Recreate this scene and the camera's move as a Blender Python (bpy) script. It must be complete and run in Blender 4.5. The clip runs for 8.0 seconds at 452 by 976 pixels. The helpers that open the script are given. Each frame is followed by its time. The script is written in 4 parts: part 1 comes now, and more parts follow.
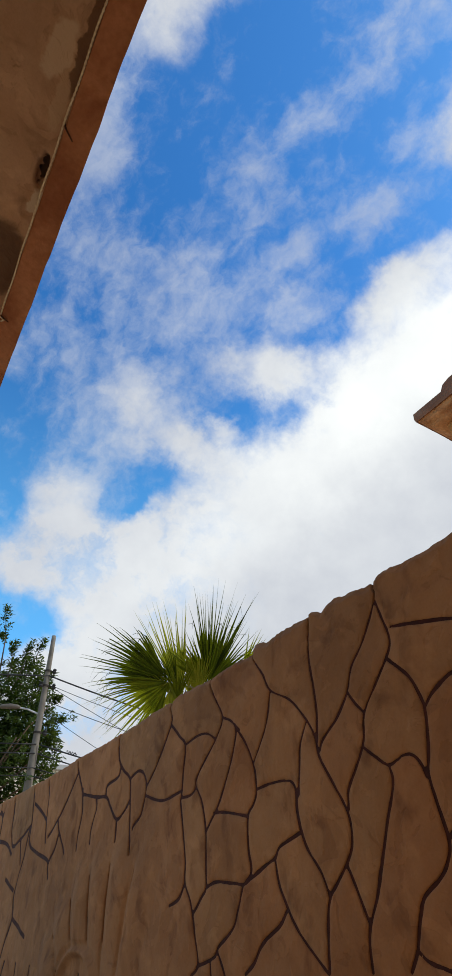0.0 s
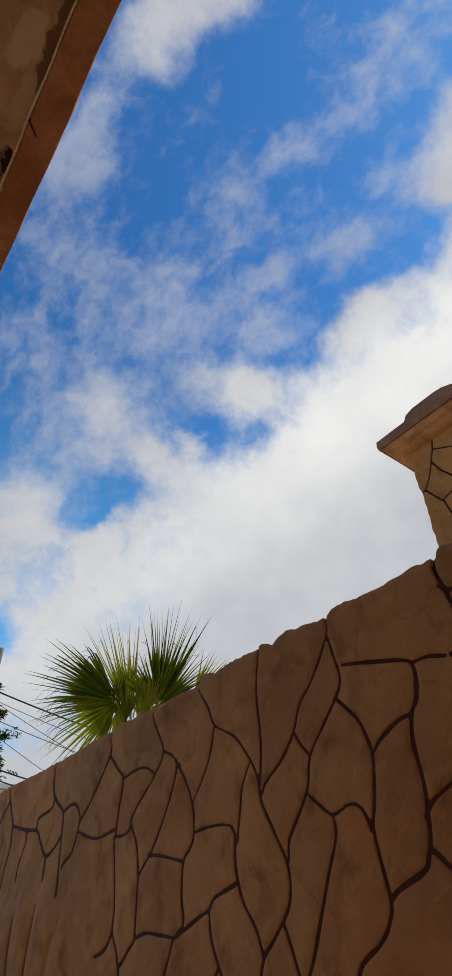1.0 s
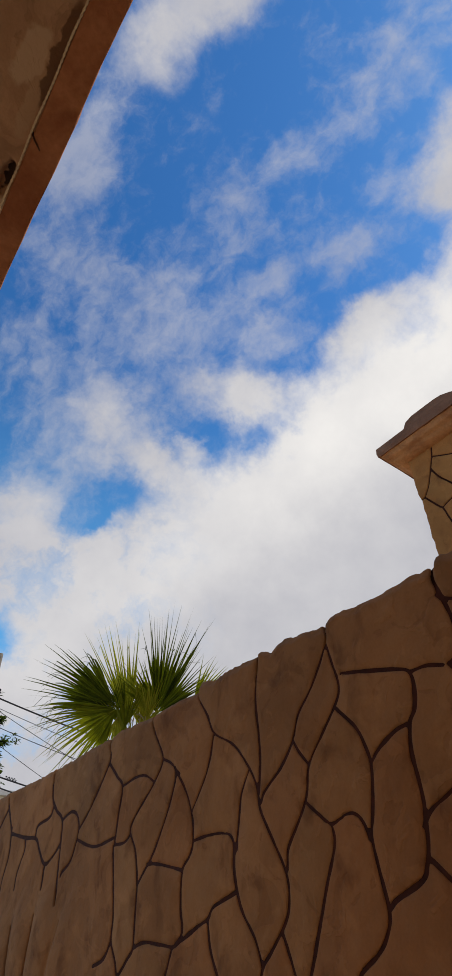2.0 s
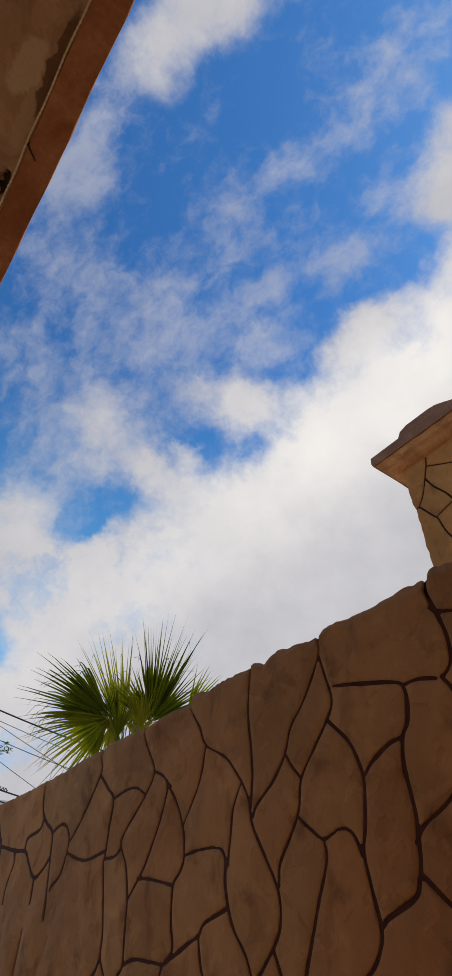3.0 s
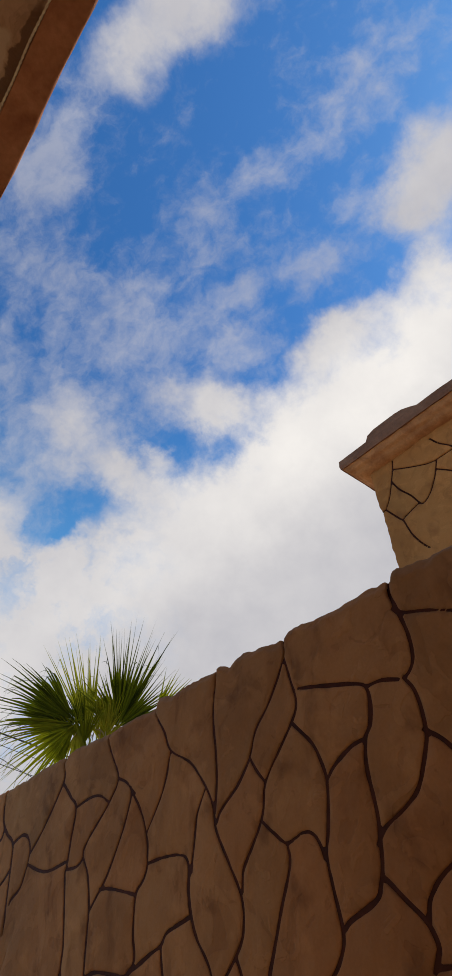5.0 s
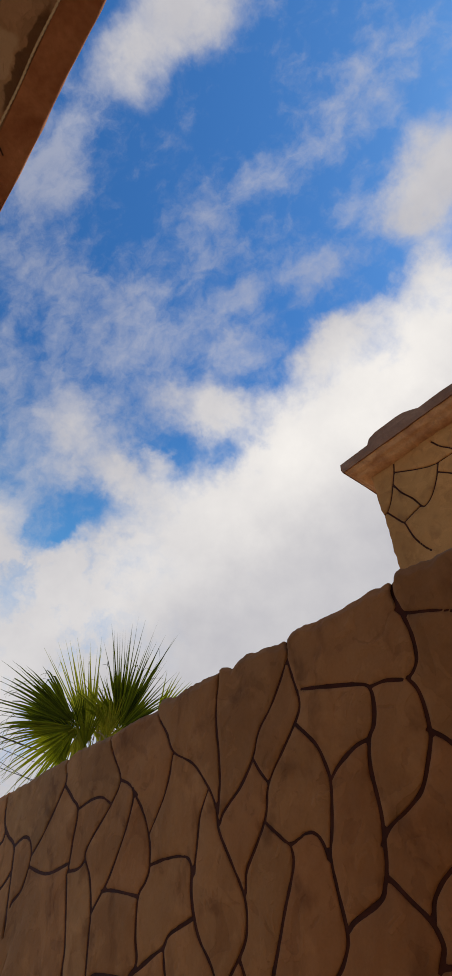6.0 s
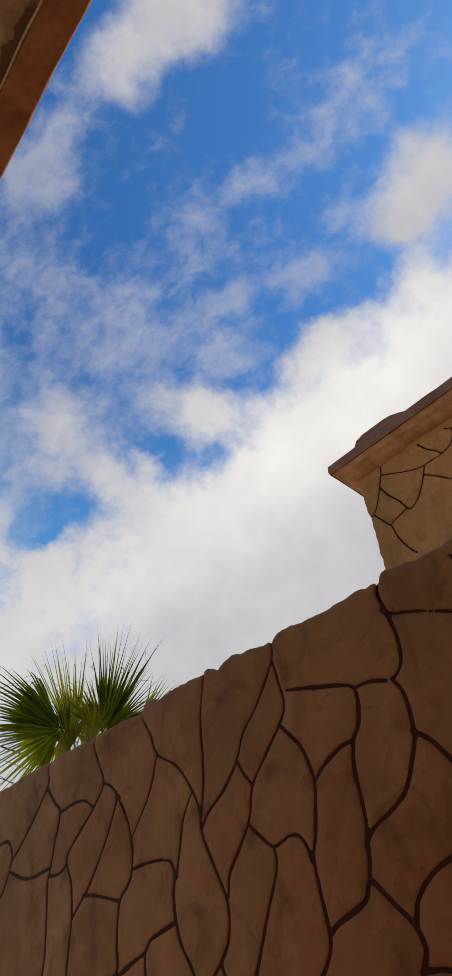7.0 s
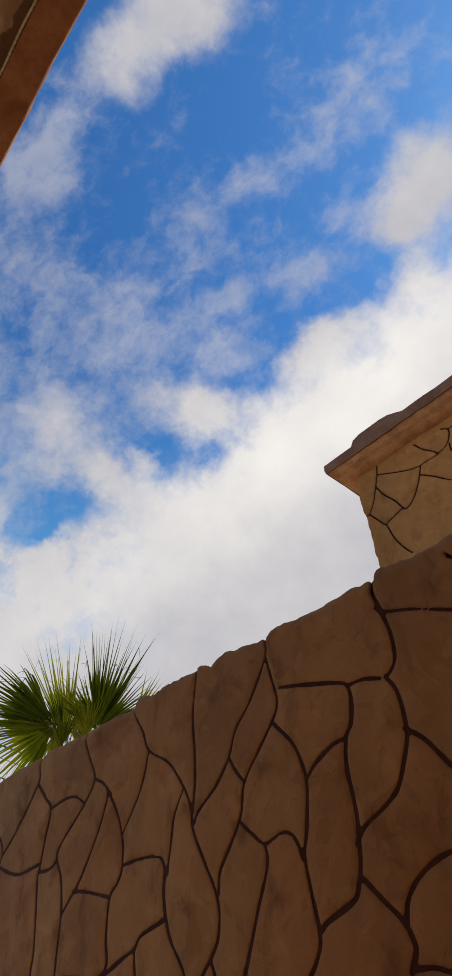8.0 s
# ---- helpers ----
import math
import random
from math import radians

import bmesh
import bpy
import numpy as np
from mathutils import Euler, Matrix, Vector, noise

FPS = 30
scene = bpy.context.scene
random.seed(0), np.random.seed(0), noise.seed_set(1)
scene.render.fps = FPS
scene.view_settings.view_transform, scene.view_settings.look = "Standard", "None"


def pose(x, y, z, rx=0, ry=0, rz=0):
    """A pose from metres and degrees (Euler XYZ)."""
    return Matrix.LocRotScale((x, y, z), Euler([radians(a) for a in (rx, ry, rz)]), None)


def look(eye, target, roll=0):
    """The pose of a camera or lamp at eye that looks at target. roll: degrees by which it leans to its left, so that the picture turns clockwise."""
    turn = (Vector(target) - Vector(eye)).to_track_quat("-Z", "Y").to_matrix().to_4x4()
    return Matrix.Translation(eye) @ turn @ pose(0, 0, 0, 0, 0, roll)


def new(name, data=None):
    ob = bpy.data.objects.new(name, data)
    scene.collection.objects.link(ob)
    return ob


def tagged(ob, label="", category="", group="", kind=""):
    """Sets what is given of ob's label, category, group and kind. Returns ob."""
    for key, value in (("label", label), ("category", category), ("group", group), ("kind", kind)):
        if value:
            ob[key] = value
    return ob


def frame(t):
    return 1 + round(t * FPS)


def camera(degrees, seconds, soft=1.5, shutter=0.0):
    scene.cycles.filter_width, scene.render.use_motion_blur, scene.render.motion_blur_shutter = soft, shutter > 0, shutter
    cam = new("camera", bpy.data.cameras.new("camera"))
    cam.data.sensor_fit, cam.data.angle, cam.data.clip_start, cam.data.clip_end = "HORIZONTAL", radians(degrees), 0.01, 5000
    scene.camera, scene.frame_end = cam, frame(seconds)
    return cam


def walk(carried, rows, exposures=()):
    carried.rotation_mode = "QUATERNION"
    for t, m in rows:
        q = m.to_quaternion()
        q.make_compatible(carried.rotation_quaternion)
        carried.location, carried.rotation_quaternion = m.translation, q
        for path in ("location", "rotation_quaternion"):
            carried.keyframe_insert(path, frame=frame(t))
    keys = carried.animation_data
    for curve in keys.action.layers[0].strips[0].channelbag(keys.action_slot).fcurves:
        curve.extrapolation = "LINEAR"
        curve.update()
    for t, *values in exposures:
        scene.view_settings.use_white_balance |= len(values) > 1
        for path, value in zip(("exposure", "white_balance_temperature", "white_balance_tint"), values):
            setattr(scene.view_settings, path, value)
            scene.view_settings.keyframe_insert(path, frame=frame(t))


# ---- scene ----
cam = camera(45.9, 8.0, soft=1.1)
PATH = [
    (0, (-0.015, 0.299, 1.595), (0.854, 1.61, 2.829), -2.3),
    (0.5, (0.008, 0.337, 1.654), (0.932, 1.569, 2.929), -1.7),
    (1, (0.072, 0.332, 1.696), (1.029, 1.537, 2.973), -2.3),
    (1.5, (0.057, 0.321, 1.691), (1.007, 1.524, 2.976), -2.1),
    (3, (0.066, 0.302, 1.713), (1.018, 1.473, 3.025), -2.3),
    (3.5, (0.068, 0.302, 1.713), (1.045, 1.447, 3.03), -3.2),
    (4, (0.086, 0.308, 1.716), (1.083, 1.434, 3.034), -3.7),
    (4.5, (0.085, 0.305, 1.716), (1.098, 1.419, 3.033), -4.1),
    (5, (0.099, 0.302, 1.722), (1.13, 1.4, 3.037), -4.7),
    (6.5, (0.086, 0.319, 1.704), (1.109, 1.403, 3.037), -4.5),
    (7, (0.11, 0.322, 1.71), (1.165, 1.381, 3.04), -5.3),
    (7.5, (0.131, 0.333, 1.709), (1.196, 1.388, 3.033), -5.3),
    (8, (0.123, 0.332, 1.708), (1.19, 1.384, 3.033), -4.9),
]
walk(cam, [(t, look(eye, target, roll)) for t, eye, target, roll in PATH],
     exposures=[(0.0, 0.17, 6270, 5), (0.5, -0.03, 6270, 5), (1.0, -0.12, 6400, 7), (1.5, -0.13, 6490, 9), (3.0, -0.11, 6600, 10), (8.0, -0.09, 6660, 10)])

# ---------------------------------------------------------------- sky and sun
SUN_AZ, SUN_EL = 120.0, 46.0        # degrees clockwise from +y, and above the horizon
world = bpy.data.worlds.new("sky")
scene.world = world
world.use_nodes = True
wt = world.node_tree


class Graph:
    """Short ways to write a node tree."""

    def __init__(self, tree):
        self.tree = tree

    def node(self, kind, **sets):
        n = self.tree.nodes.new(kind)
        for key, value in sets.items():
            setattr(n, key, value)
        return n

    def put(self, socket, value):
        if isinstance(value, bpy.types.NodeSocket):
            self.tree.links.new(value, socket)
        else:
            socket.default_value = value

    def math(self, op, a, b=0.0, c=0.0, clamp=False):
        n = self.node("ShaderNodeMath", operation=op, use_clamp=clamp)
        for s, v in zip(n.inputs, (a, b, c)):
            self.put(s, v)
        return n.outputs[0]

    def vec(self, op, a, b=(0, 0, 0)):
        n = self.node("ShaderNodeVectorMath", operation=op)
        self.put(n.inputs[0], a)
        self.put(n.inputs[1], b)
        return n.outputs["Value"] if op in ("DOT_PRODUCT", "LENGTH") else n.outputs[0]

    def scale(self, a, k):
        n = self.node("ShaderNodeVectorMath", operation="SCALE")
        self.put(n.inputs[0], a)
        self.put(n.inputs["Scale"], k)
        return n.outputs[0]

    def noise(self, vector, scale, detail=4.0, rough=0.55, distortion=0.0, colour=False):
        n = self.node("ShaderNodeTexNoise")
        self.put(n.inputs["Vector"], vector)
        for key, v in (("Scale", scale), ("Detail", detail), ("Roughness", rough), ("Distortion", distortion)):
            self.put(n.inputs[key], v)
        return n.outputs["Color" if colour else "Fac"]

    def ramp(self, value, lo, hi, a=0.0, b=1.0, smooth=True):
        n = self.node("ShaderNodeMapRange", interpolation_type="SMOOTHSTEP" if smooth else "LINEAR")
        for s, v in zip(n.inputs, (value, lo, hi, a, b)):
            self.put(s, v)
        return n.outputs[0]

    def mix(self, fac, a, b, blend="MIX"):
        n = self.node("ShaderNodeMix", data_type="RGBA", blend_type=blend)
        self.put(n.inputs[0], fac)
        self.put(n.inputs[6], a if isinstance(a, bpy.types.NodeSocket) else (*a, 1.0))
        self.put(n.inputs[7], b if isinstance(b, bpy.types.NodeSocket) else (*b, 1.0))
        return n.outputs[2]


g = Graph(wt)
clear = g.node("ShaderNodeTexSky", sky_type="NISHITA", sun_disc=False)
clear.sun_elevation, clear.sun_rotation = radians(SUN_EL), radians(SUN_AZ)
clear.air_density, clear.dust_density, clear.ozone_density = 1.0, 0.4, 2.0
hue = g.node("ShaderNodeHueSaturation")
g.put(hue.inputs["Saturation"], 1.2)
g.put(hue.inputs["Color"], clear.outputs[0])
blue = g.vec("MULTIPLY", hue.outputs[0], (0.079, 0.142, 0.180))

# Clouds drift over a dome; u and v run across and up a patch of it round the middle of the gap between the roofs.
ray = g.node("ShaderNodeTexCoord").outputs["Generated"]
ahead = g.math("MAXIMUM", g.vec("DOT_PRODUCT", ray, (0.4984, 0.5633, 0.6590)), 0.2)
u = g.math("DIVIDE", g.vec("DOT_PRODUCT", ray, (0.7758, -0.6291, -0.0488)), ahead)
v = g.math("DIVIDE", g.vec("DOT_PRODUCT", ray, (-0.3871, -0.5356, 0.7506)), ahead)
flat = g.node("ShaderNodeCombineXYZ")
g.put(flat.inputs[0], u)
g.put(flat.inputs[1], v)
flat = flat.outputs[0]
half = (0.5, 0.5, 0.5)
low = g.node("ShaderNodeSeparateXYZ")                   # paler, damper air towards the horizon
g.put(low.inputs[0], ray)
blue = g.vec("ADD", blue, g.scale((0.065, 0.17, 0.19), g.ramp(low.outputs[2], 0.84, 0.36)))
wob = g.scale(g.vec("SUBTRACT", g.noise(ray, 9.0, 3.0, 0.5, colour=True), half), 0.07)
wob2 = g.scale(g.vec("SUBTRACT", g.noise(ray, 30.0, 5.0, 0.62, colour=True), half), 0.055)
bent = g.vec("ADD", g.vec("ADD", flat, wob), wob2)

bank = g.math("ADD", g.vec("DOT_PRODUCT", bent, (0.62, -0.785, 0.0)), 0.056)
density = g.ramp(bank, -0.085, 0.11, 0.0, 1.3)


def puff(total, cu, cv, ru, rv, turn, amount):
    m = g.node("ShaderNodeMapping", vector_type="TEXTURE")
    g.put(m.inputs["Vector"], bent)
    m.inputs["Location"].default_value = (cu, cv, 0)
    m.inputs["Rotation"].default_value = (0, 0, radians(turn))
    m.inputs["Scale"].default_value = (ru, rv, 1)
    return g.math("ADD", total, g.ramp(g.vec("LENGTH", m.outputs[0]), 0.1, 1.45, amount, 0.0))


density = puff(density, -0.04, 0.167, 0.123, 0.068, 0, 0.78)
density = puff(density, 0.019, 0.138, 0.064, 0.047, -30, 0.4)
density = puff(density, -0.261, 0.149, 0.099, 0.068, -10, 0.6)
density = puff(density, -0.285, 0.056, 0.088, 0.070, 40, 0.52)
density = puff(density, -0.098, 0.065, 0.030, 0.026, 0, 0.5)
density = puff(density, -0.162, 0.009, 0.088, 0.053, -10, 0.75)
density = puff(density, 0.2, 0.272, 0.088, 0.056, 30, 0.7)
density = puff(density, 0.124, 0.167, 0.058, 0.058, 40, 0.3)
density = puff(density, -0.051, 0.908, 0.146, 0.099, 10, 1.05)
density = puff(density, -0.156, 0.803, 0.082, 0.099, 20, 0.8)
density = puff(density, -0.238, 0.774, 0.047, 0.105, -10, 0.3)
density = puff(density, 0.421, 0.599, 0.111, 0.163, -20, 1.1)
density = puff(density, 0.31, 0.517, 0.082, 0.053, 20, 0.42)
density = puff(density, 0.404, 0.424, 0.058, 0.047, 0, 0.5)
density = puff(density, -0.366, -0.195, 0.222, 0.088, 5, 1.0)
density = puff(density, -0.413, -0.055, 0.082, 0.070, 0, 0.55)
density = puff(density, -0.215, -0.113, 0.105, 0.070, 20, 0.6)
density = puff(density, -0.299, -0.057, 0.060, 0.030, 25, -0.40)
density = puff(density, 0.054, 0.097, 0.040, 0.070, -55, -0.35)
density = puff(density, -0.425, -0.137, 0.140, 0.082, 10, 0.7)
density = puff(density, 0.322, 0.354, 0.128, 0.047, 25, 0.45)
density = puff(density, -0.168, 0.05, 0.128, 0.058, -20, 0.35)
density = puff(density, -0.491, 0.225, 0.053, 0.058, 0, 0.55)
density = puff(density, -0.437, -0.013, 0.105, 0.053, 10, 0.5)
density = puff(density, -0.513, -0.144, 0.140, 0.070, 5, 0.85)
density = puff(density, -0.434, -0.417, 0.128, 0.070, 0, 0.5)
density = puff(density, -0.495, -0.302, 0.058, 0.053, 20, -0.3)
# the rest of the dome is broken cloud too
density = g.math("ADD", density, g.ramp(g.vec("DOT_PRODUCT", ray, (0.4984, 0.5633, 0.6590)), 0.80, 0.45, 0.0, 0.62))

grain = g.noise(g.vec("ADD", ray, g.scale(wob, 0.5)), 14.0, 10.0, 0.64, 0.15)
veil = g.noise(ray, 4.1, 5.0, 0.55, 0.3)
density = g.math("ADD", density, g.math("MULTIPLY", g.math("SUBTRACT", grain, 0.5), 1.15))
density = g.math("ADD", density, g.math("MULTIPLY", g.math("SUBTRACT", veil, 0.5), 0.25))
thick = g.ramp(density, 0.17, 1.10)
# thin torn veils, loosely drawn out along the wind
wisps = g.math("ADD", 0.0, 0.0)
wisps = puff(wisps, 0.042, 0.266, 0.099, 0.053, 15, 0.55)
wisps = puff(wisps, -0.191, 0.301, 0.111, 0.093, -25, 0.52)
wisps = puff(wisps, 0.048, 0.371, 0.070, 0.041, 25, 0.52)
wisps = puff(wisps, 0.194, 0.424, 0.105, 0.058, 15, 0.55)
wisps = puff(wisps, -0.127, 0.377, 0.047, 0.029, 0, 0.35)
wisps = puff(wisps, -0.308, 0.4, 0.128, 0.070, -15, 0.42)
wisps = puff(wisps, -0.051, 0.476, 0.070, 0.093, -20, 0.3)
wisps = puff(wisps, 0.007, 0.546, 0.053, 0.058, 30, 0.28)
wisps = puff(wisps, 0.124, 0.61, 0.099, 0.053, 25, 0.48)
wisps = puff(wisps, 0.229, 0.692, 0.058, 0.070, -30, 0.4)
wisps = puff(wisps, 0.299, 0.779, 0.076, 0.099, -15, 0.5)
wisps = puff(wisps, -0.261, 0.68, 0.064, 0.140, -15, 0.5)
wisps = puff(wisps, -0.32, 0.599, 0.070, 0.093, -20, 0.45)
wisps = puff(wisps, 0.369, 0.879, 0.082, 0.070, 0, 0.28)
wisps = puff(wisps, -0.366, 0.19, 0.128, 0.128, 0, 0.3)
wisps = puff(wisps, 0.264, 0.529, 0.070, 0.047, 10, 0.45)
wisps = puff(wisps, -0.075, 0.307, 0.140, 0.070, 10, 0.25)
wisps = puff(wisps, -0.39, 0.284, 0.105, 0.082, 0, 0.22)
wisps = puff(wisps, 0.17, 0.785, 0.070, 0.047, 20, 0.2)
wisps = puff(wisps, 0.054, 0.715, 0.088, 0.076, 0, -0.3)
wisps = puff(wisps, 0.217, 0.529, 0.053, 0.058, 20, -0.22)
wisps = puff(wisps, -0.145, 0.529, 0.058, 0.058, 0, -0.1)
wisps = puff(wisps, -0.261, 0.097, 0.163, 0.128, 0, 0.4)
wisps = puff(wisps, -0.39, -0.008, 0.105, 0.082, 0, 0.5)
wisps = puff(wisps, -0.063, 0.214, 0.163, 0.082, 10, 0.25)
wisps = puff(wisps, -0.331, 0.517, 0.105, 0.140, -20, 0.3)
wisps = puff(wisps, 0.03, 0.447, 0.233, 0.140, 25, 0.16)
wind = g.node("ShaderNodeMapping", vector_type="TEXTURE")
g.put(wind.inputs["Vector"], g.vec("ADD", flat, g.scale(wob2, 0.5)))
wind.inputs["Rotation"].default_value = (0, 0, radians(48))
wind.inputs["Scale"].default_value = (1.25, 1.0, 1.0)
torn = g.noise(wind.outputs[0], 19.0, 9.0, 0.64, 0.25)
wisps = g.math("ADD", wisps, g.math("MULTIPLY", g.math("SUBTRACT", torn, 0.5), 1.7))
thin = g.ramp(wisps, -0.06, 1.05, 0.0, 0.58)
holes = g.math("MULTIPLY", g.ramp(g.noise(g.vec("ADD", ray, wob2), 10.0, 8.0, 0.62, 0.2), 0.47, 0.70, 0.0, 0.48), g.ramp(u, 0.0, -0.30))
thick = g.math("MULTIPLY", thick, g.math("SUBTRACT", 1.0, holes))
cover = g.math("SUBTRACT", 1.0, g.math("MULTIPLY", g.math("SUBTRACT", 1.0, thick), g.math("SUBTRACT", 1.0, thin)))
# thick cloud is greyer at its base, bright along its sunny rim
rim = g.ramp(g.math("ABSOLUTE", g.math("SUBTRACT", bank, 0.08)), 0.0, 0.22, 1.0, 0.0)
rim = g.math("MULTIPLY", rim, g.ramp(u, -0.35, 0.15, 0.35, 1.0))
body_tone = g.math("ADD", 0.585, g.math("MULTIPLY", rim, 0.31))
body_tone = g.math("ADD", body_tone, g.math("MULTIPLY", g.math("SUBTRACT", g.noise(ray, 5.5, 7.0, 0.58), 0.5), 0.40))
cloud = g.mix(body_tone, (0.03, 0.06, 0.20), (1.0, 0.975, 0.945))
sky_colour = g.mix(cover, blue, cloud)
back = wt.nodes["Background"]
g.put(back.inputs[0], sky_colour)
back.inputs[1].default_value = 1.0

sun_lamp = bpy.data.lights.new("sun", "SUN")
sun_lamp.energy, sun_lamp.angle, sun_lamp.color = 3.0, radians(0.6), (1.0, 0.95, 0.87)
sun = new("sun", sun_lamp)
az, el = radians(SUN_AZ), radians(SUN_EL)
sun_way = Vector((math.sin(az) * math.cos(el), math.cos(az) * math.cos(el), math.sin(el)))
sun.matrix_world = look(sun_way * 50, (0, 0, 0))


# ---------------------------------------------------------------- materials
def material(name, rough=0.9):
    m = bpy.data.materials.new(name)
    m.use_nodes = True
    q = Graph(m.node_tree)
    q.bsdf = m.node_tree.nodes["Principled BSDF"]
    q.bsdf.inputs["Roughness"].default_value = rough
    q.bsdf.inputs["Specular IOR Level"].default_value = 0.2
    q.where = q.node("ShaderNodeTexCoord").outputs["Object"]
    return m, q


def bump(q, height, strength, distance=0.01):
    b = q.node("ShaderNodeBump")
    q.put(b.inputs["Height"], height)
    b.inputs["Strength"].default_value = strength
    b.inputs["Distance"].default_value = distance
    q.put(q.bsdf.inputs["Normal"], b.outputs[0])


def stucco(name, light, dark, stain, grime=0.5, spread=0.16):
    """Hand-trowelled render: two tones in blotches, brushed stains, fine sand."""
    m, q = material(name, 0.92)
    p = q.where
    blotch = q.ramp(q.noise(p, 2.3, 5.0, 0.6, 0.6), 0.32, 0.68)
    colour = q.mix(blotch, dark, light)
    long = q.node("ShaderNodeMapping")
    q.put(long.inputs["Vector"], p)
    long.inputs["Scale"].default_value = (1.0, 1.25, 0.85)
    long.inputs["Rotation"].default_value = (radians(35), 0, 0)
    streak = q.ramp(q.noise(long.outputs[0], 5.0, 4.0, 0.55, 0.4), 0.52, 0.74, 0.0, grime)
    colour = q.mix(streak, colour, stain)
    rubbed = q.ramp(q.noise(p, 7.0, 4.0, 0.55, 0.3), 0.54, 0.76, 0.0, grime * 0.8)
    colour = q.mix(rubbed, colour, tuple(c * 1.28 for c in light))
    # crisp-edged trowel scrapes, a skin of render lifted here and there
    skin = q.ramp(q.noise(p, 4.2, 4.0, 0.5, 1.4), 0.565, 0.585)
    colour = q.mix(q.math("MULTIPLY", skin, 0.22), colour, tuple(c * 1.30 for c in light))
    scrape = q.ramp(q.noise(q.vec("ADD", p, (3.1, 7.7, 1.9)), 5.5, 4.0, 0.55, 1.2), 0.60, 0.625)
    colour = q.mix(q.math("MULTIPLY", scrape, 0.20), colour, stain)
    patchy = q.ramp(q.noise(p, 0.9, 3.0, 0.5), 0.35, 0.65, 0.86, 1.08)
    colour = q.mix(1.0, colour, q.node_grey(patchy), "MULTIPLY")
    fine = q.noise(p, 90.0, 3.0, 0.6)
    speck = q.ramp(fine, 0.3, 0.7, 0.95, 1.04, smooth=False)
    each = q.ramp(q.node("ShaderNodeObjectInfo").outputs["Random"], 0.0, 1.0, 1.0 - spread, 1.0 + spread * 0.6, smooth=False)
    colour = q.mix(1.0, colour, q.node_grey(q.math("MULTIPLY", speck, each)), "MULTIPLY")
    # some stones were mixed redder than others
    red = q.math("FRACT", q.math("MULTIPLY", q.node("ShaderNodeObjectInfo").outputs["Random"], 7.31))
    colour = q.mix(q.ramp(red, 0.35, 1.0, 0.0, min(1.0, spread * 7)), colour, q.mix(1.0, colour, (1.08, 0.90, 0.80), "MULTIPLY"))
    q.put(q.bsdf.inputs["Base Color"], colour)
    h = q.math("ADD", q.math("MULTIPLY", q.noise(p, 14.0, 5.0, 0.6), 1.0), q.math("MULTIPLY", fine, 0.10))
    h = q.math("ADD", h, q.math("MULTIPLY", q.noise(p, 5.0, 3.0, 0.5), 1.6))
    h = q.math("ADD", h, q.math("MULTIPLY", q.math("SUBTRACT", skin, scrape), 0.14))
    bump(q, h, 0.8, 0.012)
    return m


def node_grey(self, value):
    c = self.node("ShaderNodeCombineColor")
    for s in c.inputs:
        self.put(s, value)
    return c.outputs[0]


Graph.node_grey = node_grey


def mottled(name, a, b, scale, rough=0.85, bumpy=0.3, metal=0.0, distance=0.01, fine=40.0):
    m, q = material(name, rough)
    f = q.ramp(q.noise(q.where, scale, 6.0, 0.6, 0.5), 0.3, 0.7)
    colour = q.mix(f, a, b)
    sand = q.noise(q.where, fine, 4.0, 0.6)
    colour = q.mix(1.0, colour, q.node_grey(q.ramp(sand, 0.25, 0.75, 0.85, 1.12, smooth=False)), "MULTIPLY")
    q.put(q.bsdf.inputs["Base Color"], colour)
    q.bsdf.inputs["Metallic"].default_value = metal
    bump(q, q.math("ADD", sand, q.noise(q.where, scale * 3, 4.0)), bumpy, distance)
    return m


def leafy(name, a, b, glow, thin=0.35, rough=0.5):
    """Leaf: two greens by island, light passing through."""
    m, q = material(name, rough)
    rnd = q.node("ShaderNodeNewGeometry").outputs["Random Per Island"]
    patch = q.noise(q.where, 5.0, 3.0)
    f = q.ramp(q.math("ADD", q.math("MULTIPLY", rnd, 0.65), q.math("MULTIPLY", patch, 0.35)), 0.22, 0.88)
    colour = q.mix(f, a, b)
    q.put(q.bsdf.inputs["Base Color"], colour)
    q.bsdf.inputs["Specular IOR Level"].default_value = 0.06
    tr = q.node("ShaderNodeBsdfTranslucent")
    q.put(tr.inputs[0], q.mix(f, glow, tuple(c * 0.8 for c in glow)))
    mx = q.node("ShaderNodeMixShader")
    mx.inputs[0].default_value = thin
    q.put(mx.inputs[1], q.bsdf.outputs[0])
    q.put(mx.inputs[2], tr.outputs[0])
    q.put(m.node_tree.nodes["Material Output"].inputs[0], mx.outputs[0])
    return m


